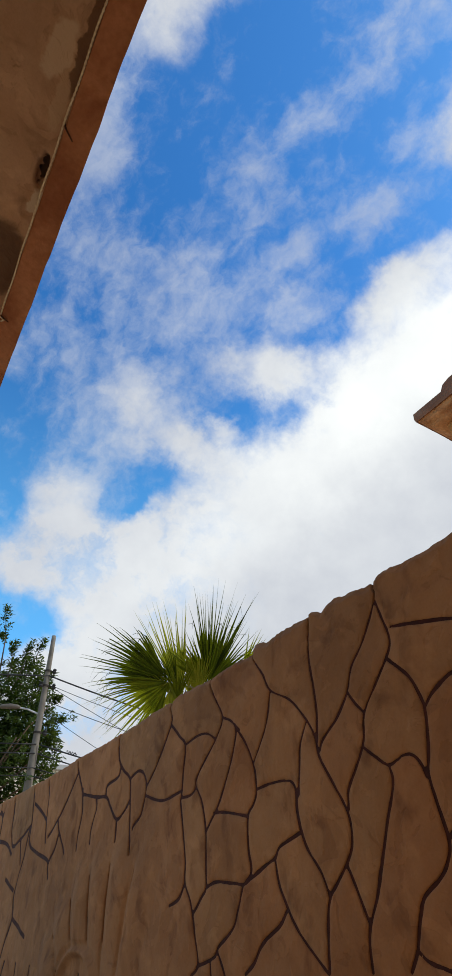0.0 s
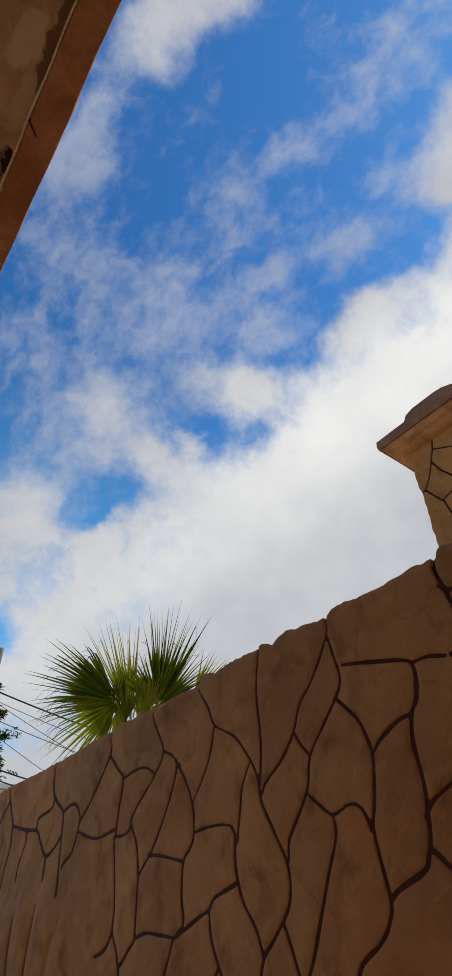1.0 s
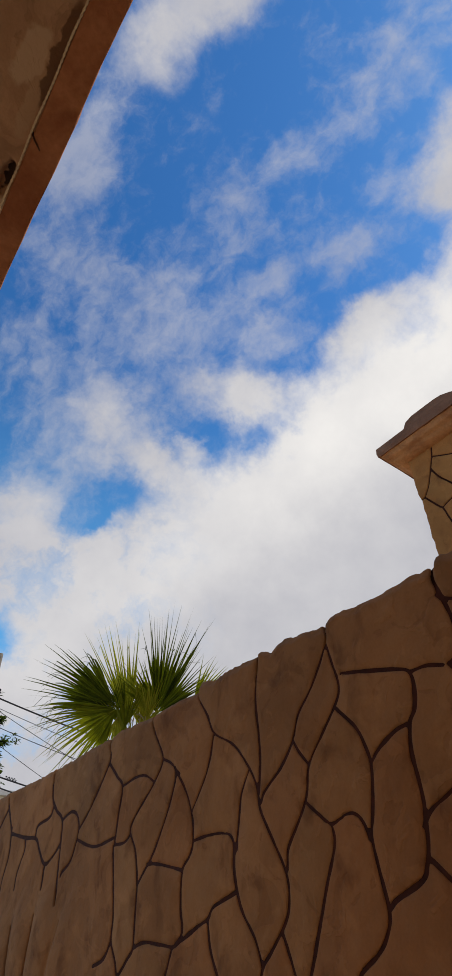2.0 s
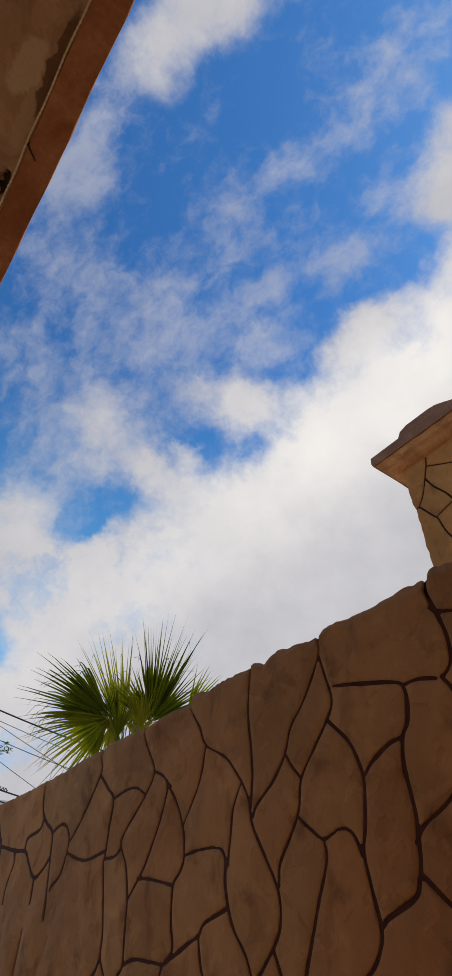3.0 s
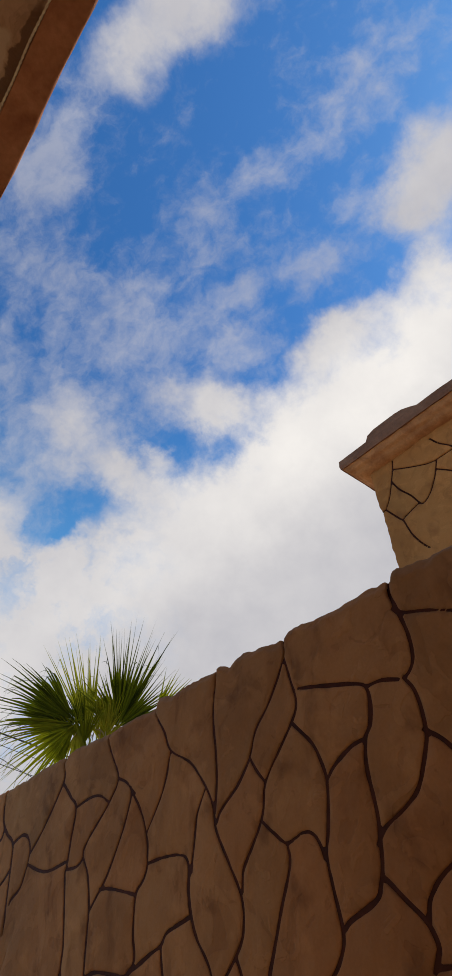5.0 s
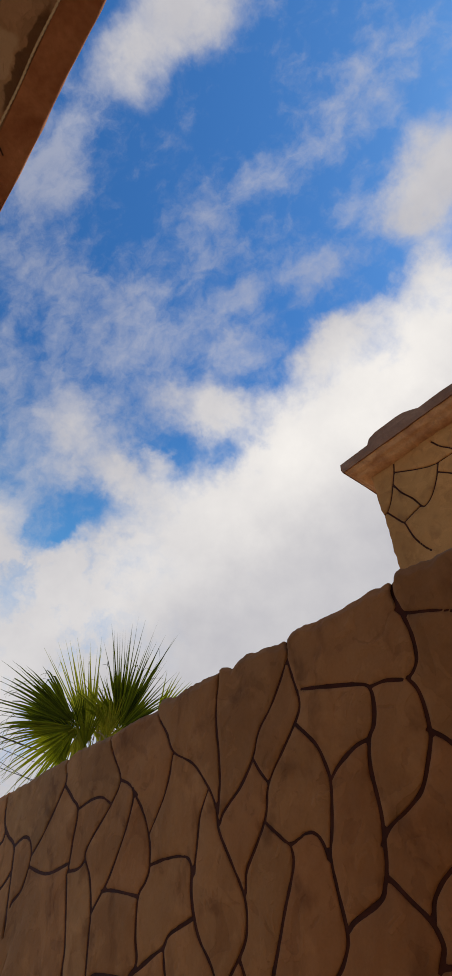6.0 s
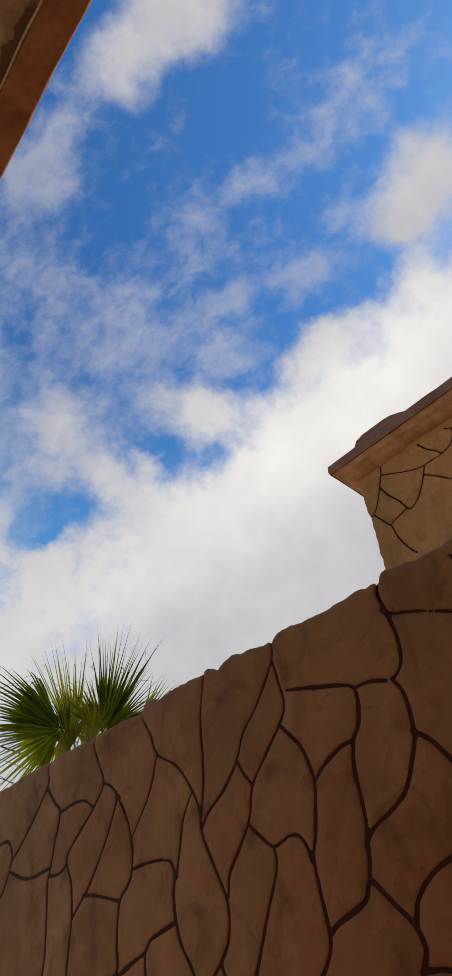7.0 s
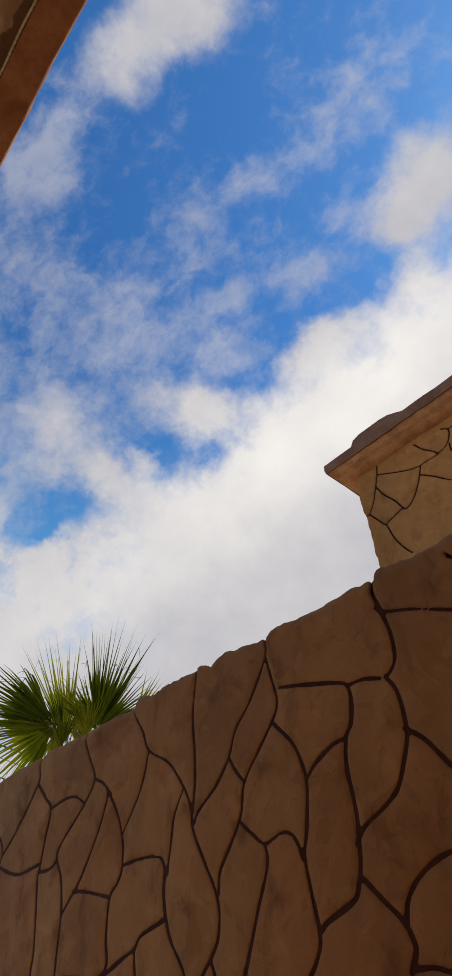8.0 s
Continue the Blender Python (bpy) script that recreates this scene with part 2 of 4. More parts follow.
STONE = stucco("tan_stucco", (0.340, 0.164, 0.066), (0.264, 0.122, 0.047), (0.125, 0.048, 0.017), 0.62, 0.07)
TOWER = stucco("yellow_stucco", (0.45, 0.200, 0.062), (0.38, 0.163, 0.048), (0.22, 0.090, 0.031), 0.6, 0.03)
JOINT = mottled("dark_brown_joint", (0.034, 0.007, 0.002), (0.060, 0.014, 0.005), 9.0, 0.8, 0.4)
CORNICE = mottled("red_brown_cornice", (0.36, 0.155, 0.066), (0.55, 0.275, 0.120), 5.0, 0.85, 0.5)
CAPSTONE = mottled("dark_brown_cap", (0.19, 0.088, 0.052), (0.27, 0.135, 0.080), 4.0, 0.9, 0.6)
SOFFIT = stucco("stained_soffit", (0.55, 0.335, 0.205), (0.45, 0.262, 0.152), (0.22, 0.110, 0.060), 0.5, 0.0)


def soffit_marks():
    """Pale plaster repairs, a dark field and the shade of the broken hole put into the colour, each with its own ragged
    outline.
    """
    q = Graph(SOFFIT.node_tree)
    q.bsdf = SOFFIT.node_tree.nodes["Principled BSDF"]
    colour = q.bsdf.inputs["Base Color"].links[0].from_socket
    p = q.node("ShaderNodeTexCoord").outputs["Object"]
    p = q.vec("ADD", p, q.scale(q.vec("SUBTRACT", q.noise(p, 14.0, 4.0, 0.6, colour=True), (0.5, 0.5, 0.5)), 0.09))
    for x, y, rx, ry, turn, tint, full in ((-0.20, 1.17, 0.055, 0.13, 8, (0.58, 0.40, 0.26), 1.0), (-0.135, 1.33, 0.035, 0.17, 4, (0.52, 0.34, 0.21), 0.85),
                                           (-0.30, 0.66, 0.09, 0.20, 0, (0.36, 0.27, 0.19), 0.8), (-0.20, 2.27, 0.14, 0.25, 0, (0.10, 0.05, 0.028), 0.85),
                                           (-0.10, 1.10, 0.035, 0.22, 0, (0.13, 0.06, 0.03), 0.8), (-0.105, 1.85, 0.035, 0.07, 0, (0.62, 0.48, 0.34), 0.9),
                                           # near-black tint paints the hole's inner shade
                                           (-0.116, 1.68, 0.022, 0.065, 0, (0.05, 0.028, 0.018), 1.0)):
        m = q.node("ShaderNodeMapping", vector_type="TEXTURE")
        q.put(m.inputs["Vector"], p)
        m.inputs["Location"].default_value = (x, y, 0)
        m.inputs["Rotation"].default_value = (0, 0, radians(turn))
        m.inputs["Scale"].default_value = (rx, ry, 10)
        colour = q.mix(q.ramp(q.vec("LENGTH", m.outputs[0]), 0.85, 1.15, full, 0.0), colour, tint)
    q.put(q.bsdf.inputs["Base Color"], colour)


soffit_marks()
BAND = mottled("red_brown_band", (0.30, 0.105, 0.045), (0.50, 0.215, 0.102), 3.2, 0.85, 0.4)
HOUSE = mottled("sand_house_paint", (0.62, 0.45, 0.28), (0.54, 0.38, 0.22), 2.0, 0.9, 0.3)
PAVING = mottled("sandy_concrete", (0.54, 0.42, 0.29), (0.46, 0.35, 0.235), 1.2, 0.95, 0.4)
EARTH = mottled("dry_earth", (0.58, 0.45, 0.30), (0.46, 0.355, 0.235), 0.3, 0.95, 0.4)
CORD = mottled("jute_cord", (0.88, 0.74, 0.50), (0.74, 0.60, 0.40), 30.0, 0.95, 0.5, fine=200.0)
RUST = mottled("rusty_iron", (0.06, 0.028, 0.018), (0.12, 0.05, 0.025), 20.0, 0.7, 0.4, 0.6)
IRON = mottled("dark_weathered_iron", (0.060, 0.050, 0.042), (0.035, 0.030, 0.026), 8.0, 0.8, 0.3, 0.3)
POLE = mottled("grey_weathered_pole", (0.20, 0.175, 0.145), (0.12, 0.105, 0.088), 1.6, 0.8, 0.3)
RUBBER = mottled("black_cable_rubber", (0.018, 0.018, 0.020), (0.035, 0.034, 0.034), 6.0, 0.6, 0.2)
STEEL = mottled("galvanised_steel", (0.45, 0.45, 0.46), (0.33, 0.33, 0.34), 5.0, 0.5, 0.2, 0.8)
GLASS_SHADE = mottled("milky_lamp_cover", (0.12, 0.10, 0.08), (0.09, 0.075, 0.06), 4.0, 0.35, 0.1)
BARK = mottled("brown_bark", (0.16, 0.11, 0.075), (0.09, 0.062, 0.042), 6.0, 0.95, 0.8)
FIBRE = mottled("dry_palm_fibre", (0.42, 0.33, 0.20), (0.27, 0.19, 0.11), 9.0, 0.95, 0.6)
FROND = leafy("palm_green", (0.003, 0.006, 0.001), (0.050, 0.070, 0.004), (0.25, 0.30, 0.008), 0.17, 0.6)
# paler copy of FROND: sunlight on the leaves put into the colour
LIT_FROND = leafy("sunlit_palm_green", (0.018, 0.028, 0.002), (0.120, 0.142, 0.006), (0.46, 0.48, 0.012), 0.32, 0.6)
YOUNG = leafy("young_palm_green", (0.15, 0.17, 0.014), (0.34, 0.32, 0.032), (0.56, 0.54, 0.035), 0.40, 0.55)
DRY = leafy("straw_palm_strips", (0.40, 0.32, 0.16), (0.30, 0.26, 0.10), (0.40, 0.34, 0.15), 0.25, 0.8)
LEAF = leafy("tree_green", (0.010, 0.022, 0.007), (0.045, 0.070, 0.016), (0.14, 0.20, 0.02), 0.22, 0.55)
TILE = mottled("pale_far_plaster", (0.72, 0.66, 0.55), (0.64, 0.58, 0.47), 0.8, 0.9, 0.2)
FLATROOF = mottled("grey_far_roof", (0.42, 0.41, 0.40), (0.34, 0.33, 0.32), 0.8, 0.9, 0.2)


# ---------------------------------------------------------------- builders
def link(name, bm, mat, parent=None, label="", smooth=False):
    me = bpy.data.meshes.new(name)
    bm.to_mesh(me)
    bm.free()
    return link_mesh(name, me, mat, parent, label, smooth)


def link_mesh(name, me, mat, parent=None, label="", smooth=False):
    me.materials.append(mat)
    if smooth:
        me.polygons.foreach_set("use_smooth", [True] * len(me.polygons))
    ob = new(name, me)
    if parent is not None:
        ob.parent = parent
    if label:
        tagged(ob, label)
    return ob


def add_box(bm, a, b, bevel=0.0):
    r = bmesh.ops.create_cube(bm, size=1.0)
    for w in r["verts"]:
        w.co = Vector([a[i] if w.co[i] < 0 else b[i] for i in range(3)])
    if bevel:
        edges = list({e for w in r["verts"] for e in w.link_edges})
        bmesh.ops.bevel(bm, geom=edges, offset=bevel, segments=2, affect="EDGES", profile=0.5)


def box_bm(a, b, bevel=0.0):
    bm = bmesh.new()
    add_box(bm, a, b, bevel)
    return bm


def add_tube(bm, points, radii, sides=8, caps=True):
    pts = [Vector(p) for p in points]
    if not hasattr(radii, "__len__"):
        radii = [radii] * len(pts)
    rings, prev = [], None
    for i, p in enumerate(pts):
        way = (pts[min(i + 1, len(pts) - 1)] - pts[max(i - 1, 0)]).normalized()
        if prev is None:
            side = way.cross(Vector((0, 0, 1)) if abs(way.z) < 0.9 else Vector((1, 0, 0))).normalized()
        else:
            side = (prev - way * prev.dot(way)).normalized()
        prev = side
        other = way.cross(side)
        rings.append([bm.verts.new(p + (side * math.cos(k * math.tau / sides) + other * math.sin(k * math.tau / sides)) * radii[i])
                      for k in range(sides)])
    for a, b in zip(rings, rings[1:]):
        for k in range(sides):
            bm.faces.new((a[k], a[(k + 1) % sides], b[(k + 1) % sides], b[k]))
    if caps:
        bm.faces.new(rings[0][::-1])
        bm.faces.new(rings[-1])


def tube_bm(points, radii, sides=8):
    bm = bmesh.new()
    add_tube(bm, points, radii, sides)
    return bm


LATTICE = {}


def value_noise(a, b, cell, seed):
    """Smooth noise, -1 to 1, over two coordinates."""
    if seed not in LATTICE:
        LATTICE[seed] = np.random.RandomState(seed).rand(64, 64) * 2 - 1
    lat = LATTICE[seed]
    a, b = np.asarray(a, float) / cell + 100, np.asarray(b, float) / cell + 100
    i, j = np.floor(a).astype(int), np.floor(b).astype(int)
    f, h = a - i, b - j
    f, h = f * f * (3 - 2 * f), h * h * (3 - 2 * h)
    return ((lat[i % 64, j % 64] * (1 - f) + lat[(i + 1) % 64, j % 64] * f) * (1 - h)
            + (lat[i % 64, (j + 1) % 64] * (1 - f) + lat[(i + 1) % 64, (j + 1) % 64] * f) * h)


def seam(into, *points):
    """A trowelled joint through the points, as a smooth line."""
    pts = [np.array(p) for p in points]
    pts = [2 * pts[0] - pts[1]] + pts + [2 * pts[-1] - pts[-2]]
    line = []
    for p0, p1, p2, p3 in zip(pts, pts[1:], pts[2:], pts[3:]):
        for k in range(5):
            t = k / 5
            line.append(0.5 * (2 * p1 + (p2 - p0) * t + (2 * p0 - 5 * p1 + 4 * p2 - p3) * t * t + (3 * p1 - p0 - 3 * p2 + p3) * t ** 3))
    line.append(pts[-2])
    into.append(np.array(line))


def seam_distance(Y, Z, seams):
    """Distance from every place of a grid to the nearest seam."""
    D = np.full(Y.shape, 9.0)
    y0, z0 = Y[0, 0], Z[0, 0]
    hy, hz = Y[1, 0] - Y[0, 0], Z[0, 1] - Z[0, 0]
    for line in seams:
        for a, b in zip(line, line[1:]):
            lo, hi = np.minimum(a, b) - 0.16, np.maximum(a, b) + 0.16
            i0, i1 = max(0, int((lo[0] - y0) / hy)), min(Y.shape[0], int((hi[0] - y0) / hy) + 2)
            j0, j1 = max(0, int((lo[1] - z0) / hz)), min(Y.shape[1], int((hi[1] - z0) / hz) + 2)
            if i0 >= i1 or j0 >= j1:
                continue
            py, pz = Y[i0:i1, j0:j1] - a[0], Z[i0:i1, j0:j1] - a[1]
            d = b - a
            t = np.clip((py * d[0] + pz * d[1]) / max(d @ d, 1e-9), 0, 1)
            D[i0:i1, j0:j1] = np.minimum(D[i0:i1, j0:j1], np.hypot(py - t * d[0], (pz - t * d[1]) * 1.2))
    return D


def crazy_distance(Y, Z, size, seed):
    """Distance to the joints of crazy paving: cells of that size."""
    rs = np.random.RandomState(seed)
    first, second = np.full(Y.shape, 9.0), np.full(Y.shape, 9.0)
    tall = 1.45
    for cy in np.arange(Y.min() - size, Y.max() + 2 * size, size):
        for cz in np.arange(Z.min() - size * tall, Z.max() + 2 * size * tall, size * tall):
            p, q = cy + (rs.rand() - 0.5) * size * 0.8, cz + (rs.rand() - 0.5) * size * 0.8 * tall
            d = np.hypot(Y - p, (Z - q) / tall)
            second = np.minimum(second, np.maximum(first, d))
            first = np.minimum(first, d)
    return (second - first) * 0.6


def stones(parent, x_face, y0, y1, z0, z1, step, field, relief, mat, depth=0.014, least=40):
    """Every region of the field above nought becomes one stone: a proud, rounded piece facing -x."""
    ys, zs = np.arange(y0, y1 + step / 2, step), np.arange(z0, z1 + step / 2, step)
    Y, Z = np.meshgrid(ys, zs, indexing="ij")
    S = field(Y, Z)
    S = np.where(np.abs(S) < 1e-5, 1e-5, S)
    inside = S > 0
    rows, cols = S.shape
    loose = inside.reshape(-1).tolist()
    marks, count = [0] * S.size, 0
    for seed in range(S.size):                          # flood each region from its first place
        if not loose[seed]:
            continue
        count += 1
        loose[seed], heap = False, [seed]
        while heap:
            k = heap.pop()
            marks[k] = count
            c = k % cols
            for other, ok in ((k - cols, k >= cols), (k + cols, k + cols < S.size), (k - 1, c > 0), (k + 1, c < cols - 1)):
                if ok and loose[other]:
                    loose[other] = False
                    heap.append(other)
    mark = np.array(marks).reshape(S.shape)
    X = x_face - relief(Y, Z, S)
    co = np.stack([X, Y, Z], -1).reshape(-1, 3)
    n = Y.shape[1]
    c00, c10, c11, c01 = mark[:-1, :-1], mark[1:, :-1], mark[1:, 1:], mark[:-1, 1:]
    whole = (c00 > 0) & (c10 > 0) & (c11 > 0) & (c01 > 0)
    i, j = np.nonzero(whole)
    quads = np.stack([i * n + j, i * n + j + 1, (i + 1) * n + j + 1, (i + 1) * n + j], -1)
    owner = mark[i, j]
    some = ((c00 > 0) | (c10 > 0) | (c11 > 0) | (c01 > 0)) & ~whole
    cut = {}
    flatS, flatM = S.reshape(-1), mark.reshape(-1)
    for i, j in zip(*np.nonzero(some)):
        ring = (i * n + j, i * n + j + 1, (i + 1) * n + j + 1, (i + 1) * n + j)
        for who in {flatM[k] for k in ring if flatM[k] > 0}:
            verts, faces, seen = cut.setdefault(who, ([], [], {}))
            poly, rim = [], []
            for a, b in zip(ring, ring[1:] + ring[:1]):
                ina, inb = flatM[a] == who, flatM[b] == who
                if ina:
                    poly.append(a)
                if ina != inb:
                    key = (min(a, b), max(a, b))
                    if key not in seen:
                        sa, sb = abs(flatS[a]), abs(flatS[b])
                        t = sa / (sa + sb)
                        p = co[a] * (1 - t) + co[b] * t
                        seen[key] = -len(verts) - 1
                        verts.append(p)
                        verts.append(p)
                    poly.append(seen[key])
                    rim.append((seen[key], ina))
            if len(poly) >= 3:
                faces.append(tuple(poly))
            if len(rim) == 2:
                a, b = rim[0][0], rim[1][0]
                first_out = rim[0][1]                  # leaving the stone at a, coming back at b
                if not first_out:
                    a, b = b, a
                faces.append((b, a, a - 1, b - 1))
    made = []
    for who in np.unique(owner):
        mine = quads[owner == who]
        if len(mine) < least:
            continue
        verts, faces, seen = cut.get(who, ([], [], {}))
        used = sorted(set(mine.reshape(-1).tolist()) | {k for f in faces for k in f if k >= 0})
        where = {k: r for r, k in enumerate(used)}
        base = len(used)
        rim = np.array(verts).reshape(-1, 3)
        if len(rim):
            rim[:, 0] = x_face - relief(rim[:, 1], rim[:, 2], np.zeros(len(rim)))
            rim[1::2, 0] += depth
        allv = co[used].tolist() + rim.tolist()
        allf = [[where[k] for k in f] for f in mine.tolist()]
        allf += [[where[k] if k >= 0 else base + (-k - 1) for k in f] for f in faces]
        me = bpy.data.meshes.new("stone")
        me.from_pydata(allv, [], allf)
        me.update()
        made.append(link_mesh("stone", me, mat, parent, "", True))
    return made


# ---------------------------------------------------------------- ground and the lane
GX = 1.8                                                # face of the garden wall
ground_bm = bmesh.new()
bmesh.ops.create_grid(ground_bm, x_segments=60, y_segments=60, size=600.0)
for w in ground_bm.verts:
    w.co.z = -0.06
ground = tagged(link("ground", ground_bm, EARTH), "dry sandy earth round the houses", "ground", kind="structure")
pave = tagged(link("pavement", box_bm((-1.3, -6, -0.05), (GX + 0.02, 14, 0.0)), PAVING), "sandy concrete paving of the narrow lane", "paving", kind="structure")

# ---------------------------------------------------------------- garden wall with trowelled stones
wall_seams = []
seam(wall_seams, (2.83, 2.84), (2.83, 2.75), (2.74, 2.63), (2.68, 2.52), (2.53, 2.43), (2.41, 2.30), (2.36, 2.21), (2.35, 2.13), (2.28, 2.01), (2.22, 1.89), (2.22, 1.80), (2.25, 1.74), (2.34, 1.66), (2.40, 1.61), (2.43, 1.53), (2.45, 1.38))
seam(wall_seams, (2.68, 2.52), (2.76, 2.35), (2.87, 2.22), (2.89, 2.19))
seam(wall_seams, (3.07, 2.45), (2.96, 2.32), (2.89, 2.19), (2.87, 2.07), (2.90, 2.01), (2.96, 1.96), (2.97, 1.82), (2.96, 1.73), (3.02, 1.68))
seam(wall_seams, (2.87, 2.07), (2.75, 2.08), (2.61, 2.07), (2.56, 2.03), (2.56, 1.94), (2.54, 1.85), (2.51, 1.78), (2.44, 1.70), (2.41, 1.64), (2.40, 1.61))
seam(wall_seams, (2.41, 2.30), (2.48, 2.21), (2.51, 2.11), (2.54, 2.00))
seam(wall_seams, (2.31, 2.84), (2.31, 2.79), (2.34, 2.60), (2.33, 2.43), (2.33, 2.31), (2.35, 2.19))
seam(wall_seams, (1.84, 2.84), (1.84, 2.77), (1.84, 2.70), (1.96, 2.54), (2.05, 2.45), (2.10, 2.35), (2.20, 2.26), (2.31, 2.19), (2.34, 2.15))
seam(wall_seams, (1.84, 2.70), (1.82, 2.60), (1.80, 2.49), (1.84, 2.42), (1.94, 2.32), (2.02, 2.23), (2.05, 2.13), (2.12, 2.04), (2.19, 1.97), (2.21, 1.90))
seam(wall_seams, (2.10, 2.35), (2.07, 2.30), (2.02, 2.24))
seam(wall_seams, (1.84, 2.42), (1.75, 2.32), (1.72, 2.24), (1.71, 2.18), (1.72, 2.10), (1.74, 2.02), (1.76, 1.95), (1.75, 1.85), (1.74, 1.75), (1.76, 1.70), (1.81, 1.65), (1.90, 1.60), (1.94, 1.54), (1.98, 1.46), (2.03, 1.40))
seam(wall_seams, (1.71, 2.18), (1.66, 2.22), (1.57, 2.26), (1.51, 2.27))
seam(wall_seams, (2.06, 2.11), (2.00, 2.06), (1.94, 2.02), (1.86, 2.04), (1.81, 2.03), (1.78, 1.99), (1.77, 1.95))
seam(wall_seams, (1.94, 2.02), (1.94, 1.95), (2.01, 1.83), (2.09, 1.69), (2.13, 1.61), (2.19, 1.52), (2.21, 1.47), (2.22, 1.39))
seam(wall_seams, (2.27, 1.71), (2.23, 1.62), (2.19, 1.53))
seam(wall_seams, (3.30, 2.015), (3.22, 2.01), (3.10, 1.99), (2.96, 1.96))
seam(wall_seams, (3.02, 1.68), (2.86, 1.74), (2.76, 1.77), (2.71, 1.81), (2.55, 1.85))
seam(wall_seams, (2.76, 1.77), (2.75, 1.68), (2.69, 1.58), (2.62, 1.50), (2.53, 1.43), (2.46, 1.38))
seam(wall_seams, (2.69, 1.58), (2.76, 1.52), (2.89, 1.46), (2.97, 1.39), (3.04, 1.35))
seam(wall_seams, (1.98, 1.46), (1.94, 1.43), (1.85, 1.41))
seam(wall_seams, (3.31, 2.84), (3.31, 2.74), (3.26, 2.64), (3.18, 2.50), (3.25, 2.41), (3.35, 2.33), (3.49, 2.22), (3.50, 2.17), (3.56, 2.14), (3.67, 2.14))
seam(wall_seams, (3.18, 2.50), (3.09, 2.46), (3.00, 2.39))
seam(wall_seams, (3.04, 2.43), (3.04, 2.36), (3.12, 2.21), (3.27, 2.03))
seam(wall_seams, (3.86, 2.84), (3.86, 2.72), (3.84, 2.61), (4.05, 2.40), (4.22, 2.28))
seam(wall_seams, (3.84, 2.61), (3.72, 2.51), (3.64, 2.44), (3.66, 2.29), (3.68, 2.14))
seam(wall_seams, (3.64, 2.44), (3.49, 2.46), (3.37, 2.45), (3.27, 2.40))
seam(wall_seams, (5.74, 2.84), (5.74, 2.73), (5.67, 2.59), (5.51, 2.42))
seam(wall_seams, (4.78, 2.84), (4.78, 2.69), (4.75, 2.55), (4.65, 2.46), (4.52, 2.38), (4.49, 2.24), (4.46, 2.06), (4.43, 1.90))
seam(wall_seams, (4.71, 2.49), (4.75, 2.43), (4.95, 2.40), (4.97, 2.33))
seam(wall_seams, (4.52, 2.38), (4.38, 2.41), (4.28, 2.38), (4.22, 2.30), (4.23, 2.21), (4.29, 2.12), (4.39, 2.07), (4.41, 2.05))
seam(wall_seams, (5.52, 2.42), (5.17, 2.35), (4.96, 2.32), (4.85, 2.24), (4.71, 2.14), (4.59, 2.18), (4.49, 2.24))
seam(wall_seams, (4.71, 2.14), (4.71, 2.06), (4.71, 2.00))
seam(wall_seams, (5.17, 2.34), (5.15, 2.26), (5.23, 2.14), (5.23, 2.03))
seam(wall_seams, (5.53, 2.46), (5.48, 2.29), (5.52, 2.13), (5.52, 2.01))
seam(wall_seams, (5.70, 2.62), (5.88, 2.46), (6.12, 2.29), (6.38, 2.18))
seam(wall_seams, (6.10, 2.28), (6.02, 2.18), (5.84, 2.01))
seam(wall_seams, (6.02, 2.18), (6.12, 2.06), (6.26, 1.96), (6.23, 1.85))
seam(wall_seams, (7.14, 2.84), (7.14, 2.71), (7.08, 2.56), (7.05, 2.35), (7.01, 2.18), (6.70, 2.08), (6.33, 2.00), (6.26, 1.96))
seam(wall_seams, (7.02, 2.54), (6.72, 2.43), (6.50, 2.33))
seam(wall_seams, (6.65, 2.84), (6.65, 2.77), (6.54, 2.52), (6.50, 2.34), (6.44, 2.14))
seam(wall_seams, (7.94, 2.84), (7.94, 2.69), (7.86, 2.43), (7.68, 2.21), (7.37, 2.25), (7.08, 2.34))
seam(wall_seams, (8.34, 2.31), (7.96, 2.25), (7.66, 2.13))
seam(wall_seams, (7.08, 2.34), (7.14, 2.08), (7.29, 1.78), (7.21, 1.58), (7.30, 1.41), (7.37, 1.24))
seam(wall_seams, (7.37, 2.25), (7.25, 2.02))
seam(wall_seams, (7.73, 1.91), (7.35, 1.80))
seam(wall_seams, (7.20, 1.57), (6.68, 1.44))
seam(wall_seams, (4.22, 2.23), (4.05, 2.18), (3.90, 2.16), (3.67, 2.18))
seam(wall_seams, (3.67, 2.15), (3.69, 2.12), (3.65, 1.98), (3.61, 1.82), (3.61, 1.71), (3.55, 1.63), (3.52, 1.56), (3.50, 1.47), (3.48, 1.39), (3.49, 1.35), (3.55, 1.32))
seam(wall_seams, (3.61, 1.71), (3.68, 1.64), (3.80, 1.61))
seam(wall_seams, (3.49, 2.17), (3.42, 2.08), (3.38, 1.94), (3.38, 1.77), (3.38, 1.68), (3.43, 1.64), (3.52, 1.57))
seam(wall_seams, (3.38, 1.68), (3.28, 1.70), (3.14, 1.69), (3.04, 1.68))
seam(wall_seams, (3.03, 1.68), (3.08, 1.58), (3.13, 1.51), (3.27, 1.44), (3.32, 1.40), (3.49, 1.36))
seam(wall_seams, (3.27, 2.03), (3.38, 1.93))
